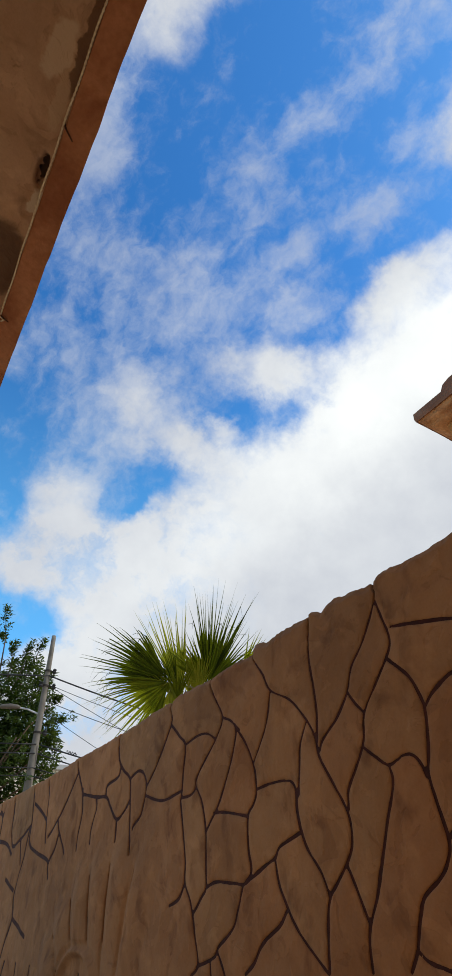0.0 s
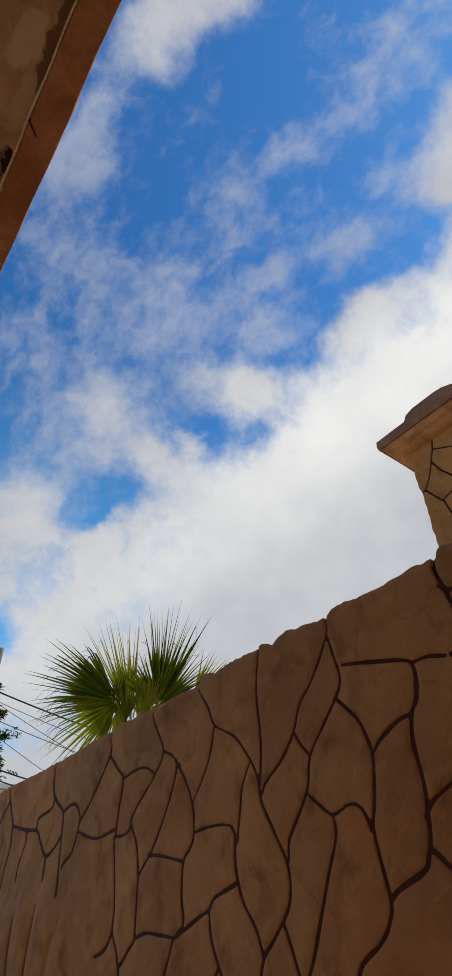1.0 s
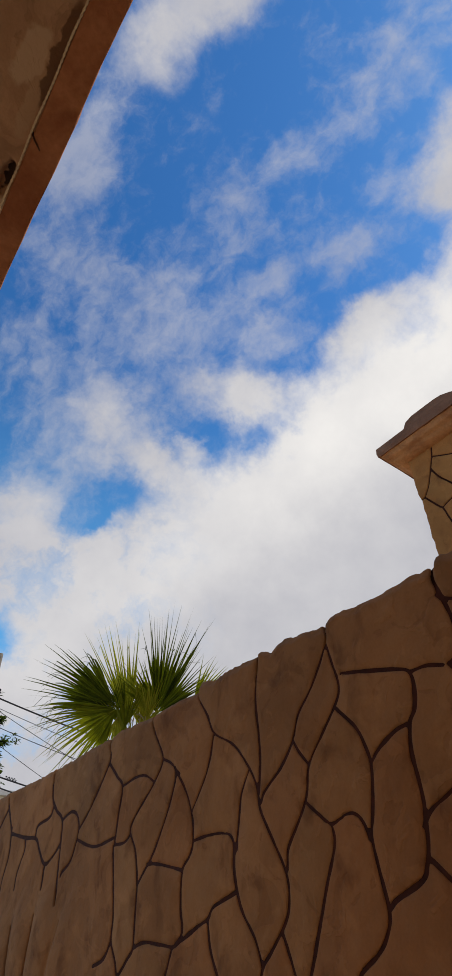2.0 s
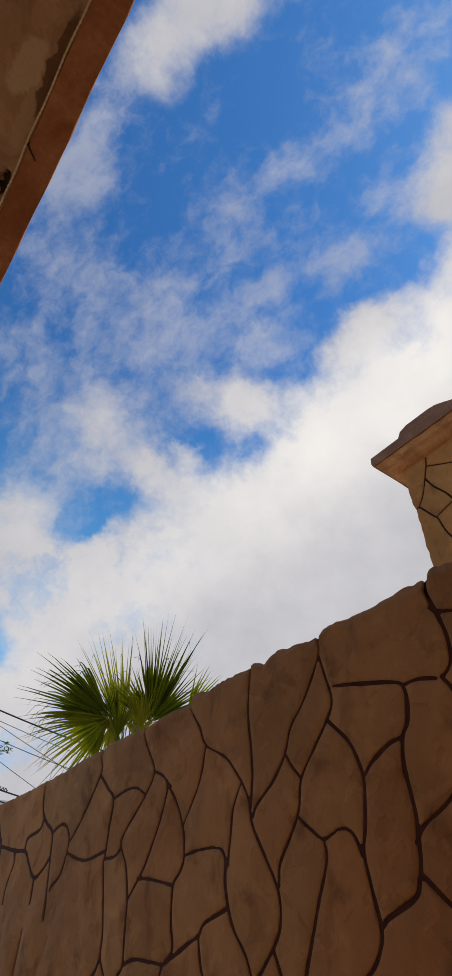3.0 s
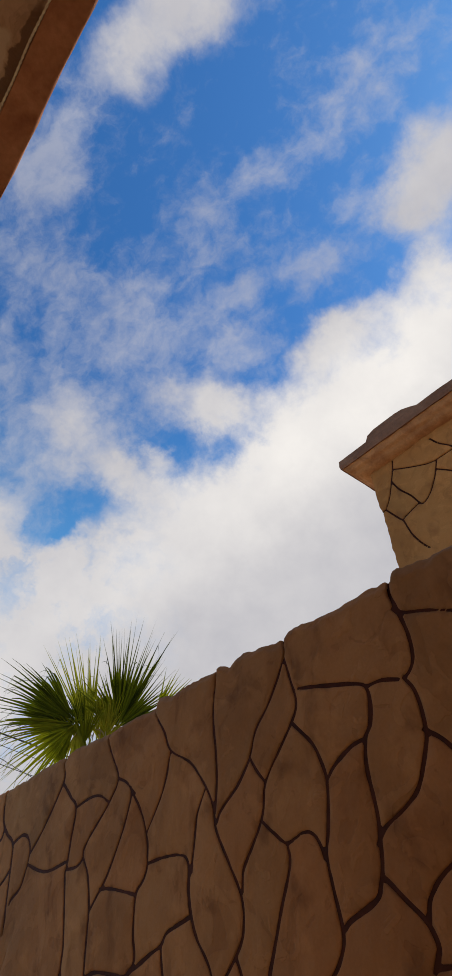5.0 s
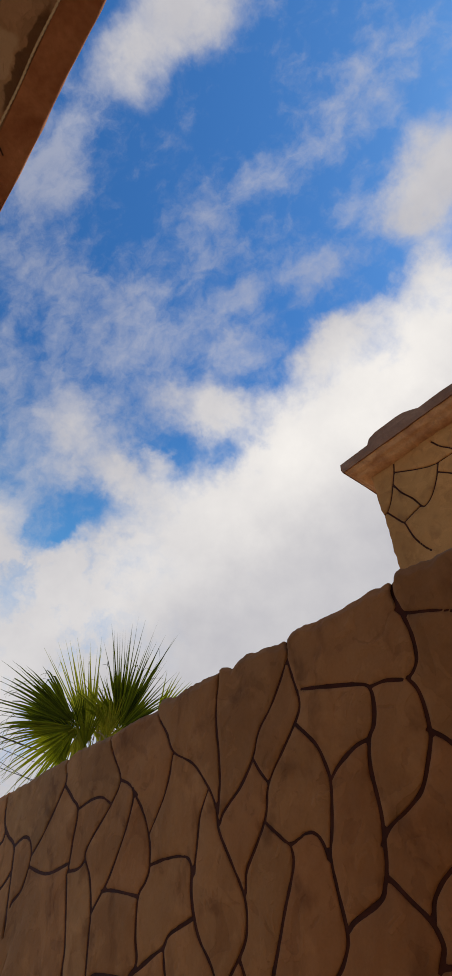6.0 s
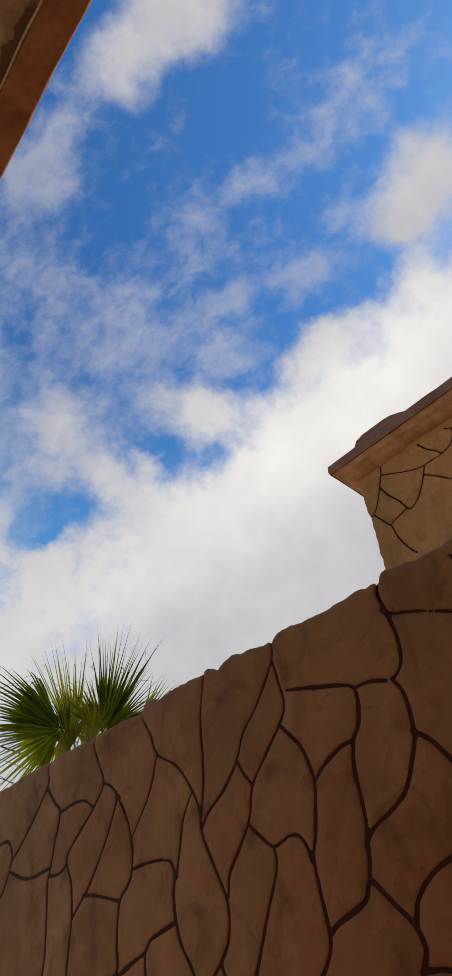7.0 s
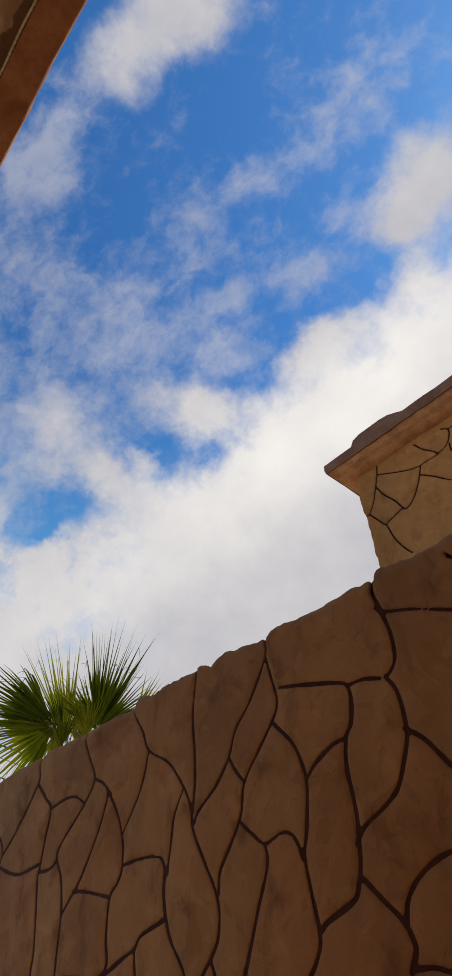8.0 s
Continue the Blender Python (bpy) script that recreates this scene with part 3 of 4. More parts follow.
seam(wall_seams, (3.28, 1.42), (3.22, 1.33))
seam(wall_seams, (3.36, 1.38), (3.36, 1.33))
seam(wall_seams, (1.23, 2.84), (1.25, 2.74), (1.24, 2.68), (1.23, 2.63), (1.22, 2.55), (1.23, 2.47), (1.26, 2.43), (1.29, 2.42))
seam(wall_seams, (1.25, 2.67), (1.22, 2.64), (1.11, 2.60), (0.98, 2.54))
seam(wall_seams, (1.78, 2.54), (1.62, 2.50), (1.48, 2.46), (1.45, 2.43), (1.45, 2.38), (1.47, 2.31), (1.50, 2.27), (1.52, 2.18), (1.52, 2.09), (1.52, 2.03), (1.53, 1.97), (1.54, 1.91), (1.56, 1.86), (1.59, 1.82), (1.70, 1.78), (1.73, 1.76))
seam(wall_seams, (1.45, 2.44), (1.38, 2.44), (1.31, 2.42))
seam(wall_seams, (1.29, 2.42), (1.26, 2.36), (1.26, 2.25), (1.28, 2.19), (1.34, 2.09), (1.41, 2.04), (1.50, 2.00), (1.54, 1.96))
seam(wall_seams, (1.27, 2.24), (1.21, 2.19), (1.15, 2.10))
seam(wall_seams, (1.55, 1.88), (1.48, 1.81), (1.43, 1.76), (1.41, 1.71), (1.42, 1.68), (1.44, 1.65))
seam(wall_seams, (1.42, 1.76), (1.40, 1.81), (1.34, 1.86), (1.27, 1.89), (1.22, 1.90))
seam(wall_seams, (1.42, 1.66), (1.37, 1.66), (1.32, 1.65))
# short continuations past the drawn stretch
seam(wall_seams, (0.98, 2.54), (0.86, 2.52), (0.72, 2.47))
seam(wall_seams, (1.15, 2.10), (1.04, 2.02), (0.92, 1.99))
seam(wall_seams, (1.22, 1.90), (1.08, 1.88), (0.92, 1.82))
seam(wall_seams, (1.32, 1.65), (1.15, 1.60), (0.95, 1.62))


def wall_top(y):
    y = np.asarray(y, float)
    base = np.interp(y, [-6, 0.8, 1.06, 1.214, 1.230, 1.36, 1.64, 1.71, 1.79, 1.838, 1.86, 2.03, 2.11, 2.17, 2.205, 2.225, 2.255, 2.298, 2.318,
                         2.40, 2.57, 2.67, 2.81, 2.832, 3.10, 3.30, 3.74, 3.87, 4.22, 4.68, 5.7, 6.5, 7.5, 8.7, 12],
                     [2.79, 2.795, 2.796, 2.818, 2.793, 2.790, 2.788, 2.800, 2.801, 2.778, 2.784, 2.801, 2.814, 2.808, 2.802, 2.786, 2.812, 2.818, 2.797,
                      2.806, 2.808, 2.795, 2.818, 2.774, 2.780, 2.764, 2.782, 2.762, 2.776, 2.748, 2.750, 2.738, 2.750, 2.758, 2.765])
    return base + 0.006 + 0.003 * value_noise(y, y * 0, 0.16, 5) + 0.004 * value_noise(y, y * 0 + 3, 0.05, 6) + 0.0045 * value_noise(y, y * 0 + 5, 0.022, 7)


def shell(y, z):
    """A plaster scallop: flutes that fan out over a small arch."""
    dy, dz = y - 4.75, z - 0.25
    r, a = np.hypot(dy, dz), np.arctan2(dy, dz)
    cell = a / radians(14.0)
    mid = cell - np.floor(cell)                         # 0 to 1 across each rib
    ring = np.hypot((y - 5.17) / 0.36, (z - 1.18) / 0.20)
    tip = 1.80 - 0.16 * (2 * mid - 1) ** 2
    on = np.clip((ring - 1.08) / 0.25, 0, 1) * np.clip((tip - r) / 0.30, 0, 1) * np.clip((radians(57) - a) / 0.10, 0, 1) * np.clip((a + radians(29)) / 0.20, 0, 1)
    rib = 0.050 * np.sqrt(np.clip(np.sin(math.pi * mid ** 0.7), 0, 1))
    arch = 0.045 * np.exp(-((ring - 1.0) / 0.13) ** 2)
    return rib * on * np.clip((r - 0.6) / 0.9, 0.3, 1) + arch


rib_seams = []                                          # creases between the ribs of the scallop
for turn in (-15, 0, 14, 28, 42):
    seam(rib_seams, *[(4.75 + (z - 0.25) * math.tan(radians(turn)), z) for z in np.linspace(1.44, 0.25 + 1.62 * math.cos(radians(turn)), 4)])


def wall_field(Y, Z):
    drawn = np.minimum(seam_distance(Y, Z, wall_seams), seam_distance(Y, Z, rib_seams) + 0.006)
    crazy = crazy_distance(Y, Z, 0.40, 4)
    seen = ((Y > 0.93) & (Z > 1.26) & (Y < 8.35))
    d = np.where(seen, drawn, crazy)
    width = np.interp(Y, [1.0, 2.0, 3.5, 5.0, 8.0], [0.0095, 0.0080, 0.0086, 0.0145, 0.0250]) + 0.0018 * value_noise(Y, Z, 0.09, 8) + 0.0014 * value_noise(Y, Z, 0.03, 19) + 0.0022 * value_noise(Y, Z, 0.32, 18)
    return np.minimum(d - width, wall_top(Y) - Z)


def waves(y, z):
    return 0.006 * value_noise(y, z, 0.17, 2) + 0.010 * value_noise(y, z, 0.55, 9)


def swell(y):
    """How strongly the stones are rounded: flatter towards the far end."""
    return np.interp(y, [3.5, 6.0], [1.0, 0.25])


def wall_relief(y, z, s):
    s = np.maximum(s, 0)
    r = 0.005 - swell(y) * (0.004 * np.exp(-s / 0.007) + 0.003 * np.exp(-s / 0.035))
    lip = 0.026 + 0.016 * value_noise(y, y * 0 + 7, 0.11, 10) + 0.006 * value_noise(y, y * 0 + 9, 0.03, 11)
    d = wall_top(y) - z
    worn = 0.007 * np.clip((lip - d) / 0.008, 0, 1) + 0.008 * np.clip(1 - d / lip, 0, 1)
    return r - worn + 0.0014 * value_noise(y, z, 0.055, 3) + waves(y, z) + shell(y, z)


wall = new("wall_garden")
wall.location = (GX, 0, 0)
tagged(wall, "tan stucco garden wall trowelled into crazy stones with dark brown joints", "wall", kind="structure")
core_y, core_z = np.arange(-3.0, 11.01, 0.05), np.linspace(0.0, 1.0, 57)
CY, CK = np.meshgrid(core_y, core_z, indexing="ij")
CTOP = wall_top(CY) - 0.010
CZ = -0.05 + (CTOP + 0.05) * CK
CX = 0.0040 - 0.0055 * (1 - swell(CY)) - waves(CY, CZ)
CX[:, -2:] += 0.02
core = bmesh.new()
grid = [[core.verts.new((CX[a, b], CY[a, b], CZ[a, b])) for b in range(57)] for a in range(len(core_y))]
rear = [[core.verts.new((x, y, z)) for x, z in ((0.10, float(CTOP[a, -1])), (0.10, -0.05))] for a, y in enumerate(core_y)]
for a in range(len(core_y) - 1):
    one, two = grid[a] + rear[a], grid[a + 1] + rear[a + 1]
    for b in range(len(one) - 1):
        core.faces.new((one[b], one[b + 1], two[b + 1], two[b]))
core.faces.new((grid[0] + rear[0])[::-1])
core.faces.new(grid[-1] + rear[-1])
link("joint_bed", core, JOINT, wall, "dark brown mortar bed between the stones")
core = bmesh.new()
rear = []
for a, y in enumerate(core_y):
    top = float(CTOP[a, -1]) + 0.004
    rear.append([core.verts.new((x, y, z)) for x, z in ((0.095, -0.05), (0.095, top - 0.004), (0.11, top), (0.21, top - 0.003), (0.24, top - 0.03), (0.24, -0.05))])
for one, two in zip(rear, rear[1:]):
    for b in range(5):
        core.faces.new((one[b], one[b + 1], two[b + 1], two[b]))
core.faces.new(rear[0][::-1])
core.faces.new(rear[-1])
link("back_render", core, STONE, wall, "plain tan render on the garden side")

# ---------------------------------------------------------------- house with the eave overhead
EZ = 4.50                                               # underside of the eave
house_wall = tagged(link("wall_house", box_bm((-1.45, -8, -0.05), (-1.2, 3.25, EZ + 0.02)), HOUSE), "sand-coloured painted house wall along the lane", "wall", kind="structure")
# unseen wall, added behind the camera to darken the garden wall's near end
shade_wall = tagged(link("wall_lane_end", box_bm((-1.2, -2.45, -0.05), (GX, -2.2, 4.3)), HOUSE), "unseen sand-coloured wall added to close and shade the near lane", "wall", kind="structure")
eave = new("eave")
tagged(eave, "weathered brown concrete eave with stained flaking soffit", "eave", kind="structure")
eave.location = (0, 0, EZ)


def edge_x(y):
    return 0.050 + 0.008 * value_noise(y, y * 0, 0.5, 21) + 0.003 * value_noise(y, y * 0, 0.09, 22)


def grid_mesh(name, xs, ys, height, mat, parent, label=""):
    X, Y = np.meshgrid(xs, ys, indexing="ij")
    Zg = height(X, Y)
    if name == "edge_band":
        X = np.where(X > 0.03, edge_x(Y) + (X - 0.045), X)
    co = np.stack([X, Y, Zg], -1).reshape(-1, 3)
    n = len(ys)
    i, j = np.meshgrid(np.arange(len(xs) - 1), np.arange(n - 1), indexing="ij")
    i, j = i.ravel(), j.ravel()
    f = np.stack([i * n + j, i * n + j + 1, (i + 1) * n + j + 1, (i + 1) * n + j], -1)
    me = bpy.data.meshes.new(name)
    me.from_pydata(co.tolist(), [], f.tolist())
    me.update()
    return link_mesh(name, me, mat, parent, label, True)


def soffit_height(X, Y):
    z = 0.004 * value_noise(X, Y, 0.25, 31) + 0.002 * value_noise(X, Y, 0.05, 32)
    r = np.hypot((X + 0.116 + 0.012 * value_noise(X, Y, 0.03, 33)) / 0.026, (Y - 1.68) / 0.085)
    z = z + 0.05 * np.clip((1.15 - r) / 0.3, 0, 1)
    flake = np.hypot((X + 0.12) / 0.075, (Y - 1.80) / 0.14) + 0.5 * value_noise(X, Y, 0.06, 34)
    return z + 0.010 * np.clip((1.0 - flake) / 0.15, 0, 1)


link("slab", box_bm((-1.45, -8, 0.07), (0.035, 3.5, 0.26)), BAND, eave)
grid_mesh("soffit", np.concatenate([np.arange(-1.25, -0.42, 0.05), np.arange(-0.42, -0.069, 0.010)]),
          np.concatenate([np.arange(-8, 0.4, 0.1), np.arange(0.4, 3.4, 0.012), np.arange(3.4, 3.51, 0.1)]), soffit_height, SOFFIT, eave,
          "brown stained plaster soffit with a broken hole")
band_x = np.array([-0.085, -0.084, -0.08, -0.05, -0.02, 0.01, 0.035, 0.043, 0.045])


def band_height(X, Y):
    z = -0.016 + 0.003 * value_noise(X, Y, 0.2, 41) + 0.0015 * value_noise(X, Y, 0.04, 42)
    z = np.where(X <= -0.0845, 0.03, z)
    z = np.where(X >= 0.0435, z + 0.008, z)
    return np.where(X >= 0.0449, 0.26, z)


grid_mesh("edge_band", band_x, np.arange(-8, 3.51, 0.03), band_height, BAND, eave, "red-brown band along the drip edge")


# cord strung along the soffit
def cord_at(y):
    return Vector((-0.091 + 0.003 * math.sin(y * 3.0) + 0.002 * math.sin(y * 17), y, EZ - 0.022 - 0.004 * math.sin(y * 4)))


cord = new("cord")
cord.location = (-0.09, 2.62, EZ - 0.02)
tagged(cord, "beige twisted jute cord strung under the eave", "cord")
for phase in (0.0, math.pi):
    pts = []
    for k in range(int((2.62 + 1.2) / 0.012)):
        y = -1.2 + k * 0.012
        a = y * math.tau / 0.045 + phase
        pts.append(cord_at(y) + Vector((math.cos(a) * 0.0026, 0, math.sin(a) * 0.0026)) - cord.location)
    link("strand", tube_bm(pts, 0.0032, 5), CORD, cord, "", True)
knot = []
for k in range(30):
    a = k * math.tau / 20
    knot.append((0.012 + 0.016 * math.cos(a), 0.012 * math.sin(a) + 0.01, 0.006 * math.sin(2 * a)))
link("knot", tube_bm(knot, 0.0045, 6), CORD, cord, "", True)
for y, s in ((1.425, 1.0), (2.60, 0.6)):
    nail = tagged(link("bent_nail", tube_bm([Vector((-0.088, y, EZ + 0.004)), Vector((-0.086, y, EZ - 0.024)), Vector((-0.076, y + 0.008 * s, EZ - 0.028)),
                                             Vector((-0.052, y + 0.028 * s, EZ - 0.027)), Vector((-0.036, y + 0.044 * s, EZ - 0.022))], [0.004, 0.004, 0.0045, 0.004, 0.003], 7), RUST, None, "", True),
                  "rusty bent nail that holds the cord", "nail", "nails of the cord")

# ---------------------------------------------------------------- neighbour's tower behind the garden wall
TX, TY = 4.60, 2.60
tower = new("tower")
tower.location = (TX, 0, 0)
tagged(tower, "yellow stucco roof tower with stone joints and brown cornice", "building")
link("joint_bed", box_bm((0.0045, -2.195, 2.98), (0.03, TY - 0.016, 5.92)), JOINT, tower, "dark brown mortar bed between the stones")
link("wall", box_bm((0.02, -2.2, -0.05), (2.6, TY - 0.012, 5.95)), TOWER, tower)
link("side_wall", box_bm((0.03, TY - 0.0125, -0.05), (2.6, TY - 0.004, 5.92)), TOWER, tower)
tower_seams = []
seam(tower_seams, (2.27, 5.90), (2.31, 5.76), (2.37, 5.62), (2.44, 5.46), (2.52, 5.34), (2.57, 5.31))
seam(tower_seams, (2.31, 5.76), (2.10, 5.64), (1.92, 5.55), (1.79, 5.53), (1.61, 5.53), (1.49, 5.57), (1.42, 5.66), (1.40, 5.75), (1.47, 5.81))
seam(tower_seams, (1.40, 5.75), (1.35, 5.75))
seam(tower_seams, (1.79, 5.83), (1.72, 5.70), (1.64, 5.61), (1.59, 5.53))
seam(tower_seams, (2.37, 5.62), (2.31, 5.46), (2.21, 5.30), (2.15, 5.16), (2.10, 5.14), (2.00, 5.21), (1.90, 5.35), (1.81, 5.53))
seam(tower_seams, (1.85, 5.42), (1.74, 5.32), (1.64, 5.21), (1.58, 5.15))
seam(tower_seams, (2.54, 5.32), (2.42, 5.12), (2.39, 5.08), (2.35, 4.88), (2.28, 4.72), (2.22, 4.63))
seam(tower_seams, (2.17, 5.16), (2.25, 5.14), (2.37, 5.10))
seam(tower_seams, (1.45, 5.58), (1.46, 5.47))


def tower_edge(z):
    return TY - 0.006 + 0.010 * value_noise(z, z * 0, 0.22, 51) + 0.006 * value_noise(z, z * 0, 0.07, 52)


def tower_field(Y, Z):
    drawn = seam_distance(Y, Z, tower_seams)
    crazy = crazy_distance(Y, Z, 0.55, 14)
    seen = (Z > 4.35) & (Y > 1.02)
    return np.minimum(np.where(seen, drawn, crazy) - 0.0105, tower_edge(Z) - Y)


def tower_relief(y, z, s):
    s = np.maximum(s, 0)
    return 0.016 - 0.010 * np.exp(-s / 0.02) + 0.007 * value_noise(y, z, 0.3, 53) + 0.003 * value_noise(y, z, 0.1, 54)


# cornice swept round three sides
PROFILE = ((-0.03, 5.870), (0.02, 5.878), (0.07, 5.893), (0.115, 5.918), (0.130, 5.942), (0.155, 5.950), (0.182, 5.978), (0.205, 6.03))
FASCIA = ((0.185, 6.022), (0.222, 6.016), (0.228, 6.06), (0.222, 6.15), (0.19, 6.17), (-0.2, 6.18))


def swept(profile, wobble, seed):
    bm = bmesh.new()
    rows = []
    path = [(Vector((x, TY, 0)), Vector((0, 1, 0))) for x in np.arange(2.6, 0.15, -0.15)]
    path.append((Vector((0, TY, 0)), Vector((-1, 1, 0))))
    path += [(Vector((0, y, 0)), Vector((-1, 0, 0))) for y in np.arange(TY - 0.12, -2.2, -0.12)]
    rs = np.random.RandomState(seed)
    for p, out in path:
        rows.append([bm.verts.new(p + out * (o + (rs.rand() - 0.5) * wobble) + Vector((0, 0, z + (rs.rand() - 0.5) * wobble))) for o, z in profile])
    for a, b in zip(rows, rows[1:]):
        for k in range(len(profile) - 1):
            bm.faces.new((a[k], b[k], b[k + 1], a[k + 1]))
    bmesh.ops.recalc_face_normals(bm, faces=bm.faces)
    return bm


cornice = link("cornice", swept(PROFILE, 0.016, 61), CORNICE, tower, "orange-brown cornice moulding", True)
link("fascia", swept(FASCIA, 0.008, 62), CAPSTONE, cornice, "dark brown cornice edge")
cap = bmesh.new()
ring = []
for k, y in enumerate(np.arange(2.52, -2.2, -0.1)):
    h = 6.30 if y < 1.75 else 6.30 + 0.11 * min(1, (2.52 - y) / 0.14) * min(1.0, (y - 1.75) / 0.25 + 0.2)
    n1 = float(value_noise(y, 0, 0.2, 63)) * 0.012
    if k == 0:
        h = 6.22
    ring.append([cap.verts.new(q) for q in ((-0.08, y, 6.14), (-0.10 + n1, y, 6.2), (-0.09 + n1, y, h - 0.02 + n1), (-0.05, y, h + n1), (2.4, y, h + 0.02), (2.4, y, 6.14))])
for a, b in zip(ring, ring[1:]):
    for k in range(5):
        cap.faces.new((a[k], b[k], b[k + 1], a[k + 1]))
cap.faces.new(ring[0])
bmesh.ops.recalc_face_normals(cap, faces=cap.faces)
link("cap", cap, CAPSTONE, tower, "rough dark brown capping")

# ---------------------------------------------------------------- fan palm behind the wall
palm = new("fan_palm")
palm.location = (4.75, 9.3, -0.06)
tagged(palm, "green fan palm with pleated leaves rising over the garden wall", "palm")
PALM0 = Vector(palm.location)
rs = np.random.RandomState(7)
bm = bmesh.new()
pts = [(0.05 * math.sin(k * 0.7), 0.04 * math.cos(k * 0.9), k * 0.25) for k in range(19)]
add_tube(bm, pts, [0.24 - 0.004 * k + 0.02 * (k % 2) for k in range(19)], 14)
link("trunk", bm, BARK, palm, "rough fibrous palm trunk")


def fan(hub, axis, face, radius, spread, count, mat, seed, droop=0.3, cup=0.25, skew=0.0, label="", hinge=0.55, limp=0.15):
    """One palm leaf: pleated blade, split fingers with hanging tips, and its stalk."""
    rs = np.random.RandomState(seed)
    hub, axis, face = Vector(hub) - PALM0, Vector(axis).normalized(), Vector(face).normalized()
    face = (face - axis * face.dot(axis)).normalized()
    side = axis.cross(face).normalized()
    bm = bmesh.new()
    step = radians(spread) / count
    for i in range(count):
        a = (i + 0.5 + (rs.rand() - 0.5) * 0.5) * step - radians(spread) / 2
        length = radius * (0.70 + 0.30 * math.cos(a * 0.9 - skew)) * (0.80 + 0.26 * rs.rand())
        split = radius * hinge * (0.9 + 0.15 * rs.rand())
        way = axis * math.cos(a) + side * math.sin(a)
        across = side * math.cos(a) - axis * math.sin(a)
        sag = droop * (0.7 + 0.7 * rs.rand())
        twist = (rs.rand() - 0.5) * 2.2
        swing = (rs.rand() - 0.5) * 0.16
        rows = []
        broken = rs.rand() < limp
        brk = 0.72 + 0.15 * rs.rand()
        for k in range(10):
            f = 0.03 + 0.97 * k / 9
            r = f * length
            half = r * math.tan(step / 2) * 1.65 if r < split else split * math.tan(step / 2) * 1.1 * max(0.05, ((length - r) / max(length - split, 1e-3)))
            p = hub + way * r + face * (-cup * radius * (abs(a) / 1.3) * f)
            over = max(0.0, f - 0.45)
            p = p + across * swing * radius * over + Vector((0, 0, -sag * radius * over * over))
            p = p + face * (rs.rand() - 0.5) * 0.012
            if broken and f > brk:
                p = p - way * (f - brk) * length * 0.75 + Vector((0, 0, -(f - brk) * length * 0.8))
            fold = face * half * 0.55
            c = across * math.cos(twist * over * 2) + face * math.sin(twist * over * 2)
            rows.append((bm.verts.new(p - c * half - fold * 0.5), bm.verts.new(p + fold * 0.5), bm.verts.new(p + c * half - fold * 0.5)))
        for r0, r1 in zip(rows, rows[1:]):
            bm.faces.new((r0[0], r0[1], r1[1], r1[0]))
            bm.faces.new((r0[1], r0[2], r1[2], r1[1]))
        if rs.rand() < 0.35:                             # loose thread from the cleft
            p0 = hub + way * split + across * split * math.tan(step / 2)
            q = [p0 + way * t * 0.35 * radius + Vector((0, 0, -0.22 * radius * t * t)) + across * 0.05 * radius * t * (rs.rand() - 0.5) for t in (0, 0.4, 0.8, 1.0)]
            add_tube(bm, q, 0.0035, 3, False)
    leaf = link("leaf", bm, mat, palm, label)
    root = Vector((0.02, 0.0, 4.25))
    mid = root.lerp(hub, 0.55) + Vector((0, 0, 0.12))
    link("stalk", tube_bm([root, mid, hub, hub + axis * radius * 0.10], [0.035, 0.024, 0.017, 0.008], 7), YOUNG, leaf, "", True)


TOWARD = (-0.49, -0.57, -0.66)                          # from the palm to the lane
ACROSS, UP = Vector((0.783, -0.620, -0.042)), Vector((-0.384, -0.536, 0.751))


def way(angle, lean=0.0):
    """A direction in the plane that the palm turns to the lane, leaning towards it."""
    return ACROSS * math.cos(radians(angle)) + UP * math.sin(radians(angle)) + Vector(TOWARD) * lean


fan((4.43, 9.14, 4.88), way(148, 0.04), Vector(TOWARD) - ACROSS * 0.25 - UP * 0.2, 1.74, 80, 29, FROND, 3, droop=0.14, cup=0.0, skew=-0.35, label="broad dark green fan leaf with broken tips", hinge=0.48, limp=0.45)
# lower half of the leaf above, painted as if sunlit
fan((4.42, 9.13, 4.86), way(212, 0.05), Vector(TOWARD) + ACROSS * 0.2 + UP * 0.25, 1.64, 82, 26, LIT_FROND, 4, droop=0.22, cup=0.0, skew=0.35, label="green fan leaf with hanging fingers", hinge=0.40, limp=0.12)
fan((4.86, 9.40, 4.72), way(101, -0.10), Vector(TOWARD) + ACROSS * 0.3, 1.86, 34, 18, YOUNG, 5, droop=0.03, cup=0.05, label="young yellow-green fan leaf", hinge=0.46, limp=0.05)
fan((5.18, 9.02, 4.90), way(79, 0.0), Vector(TOWARD) - ACROSS * 0.30, 2.00, 46, 26, FROND, 11, droop=0.03, cup=0.03, skew=0.20, label="upright dark green fan leaf", hinge=0.44, limp=0.06)
fan((5.19, 9.01, 4.89), way(40, 0.0), Vector(TOWARD) + ACROSS * 0.2 + UP * 0.2, 1.46, 46, 19, FROND, 23, droop=0.05, cup=0.03, skew=-0.55, label="small green fan leaf", hinge=0.42, limp=0.0)
fan((5.17, 9.01, 4.89), way(118, 0.0), Vector(TOWARD) + ACROSS * 0.4, 1.15, 56, 16, LIT_FROND, 13, droop=0.1, cup=0.05, hinge=0.5, limp=0.1)
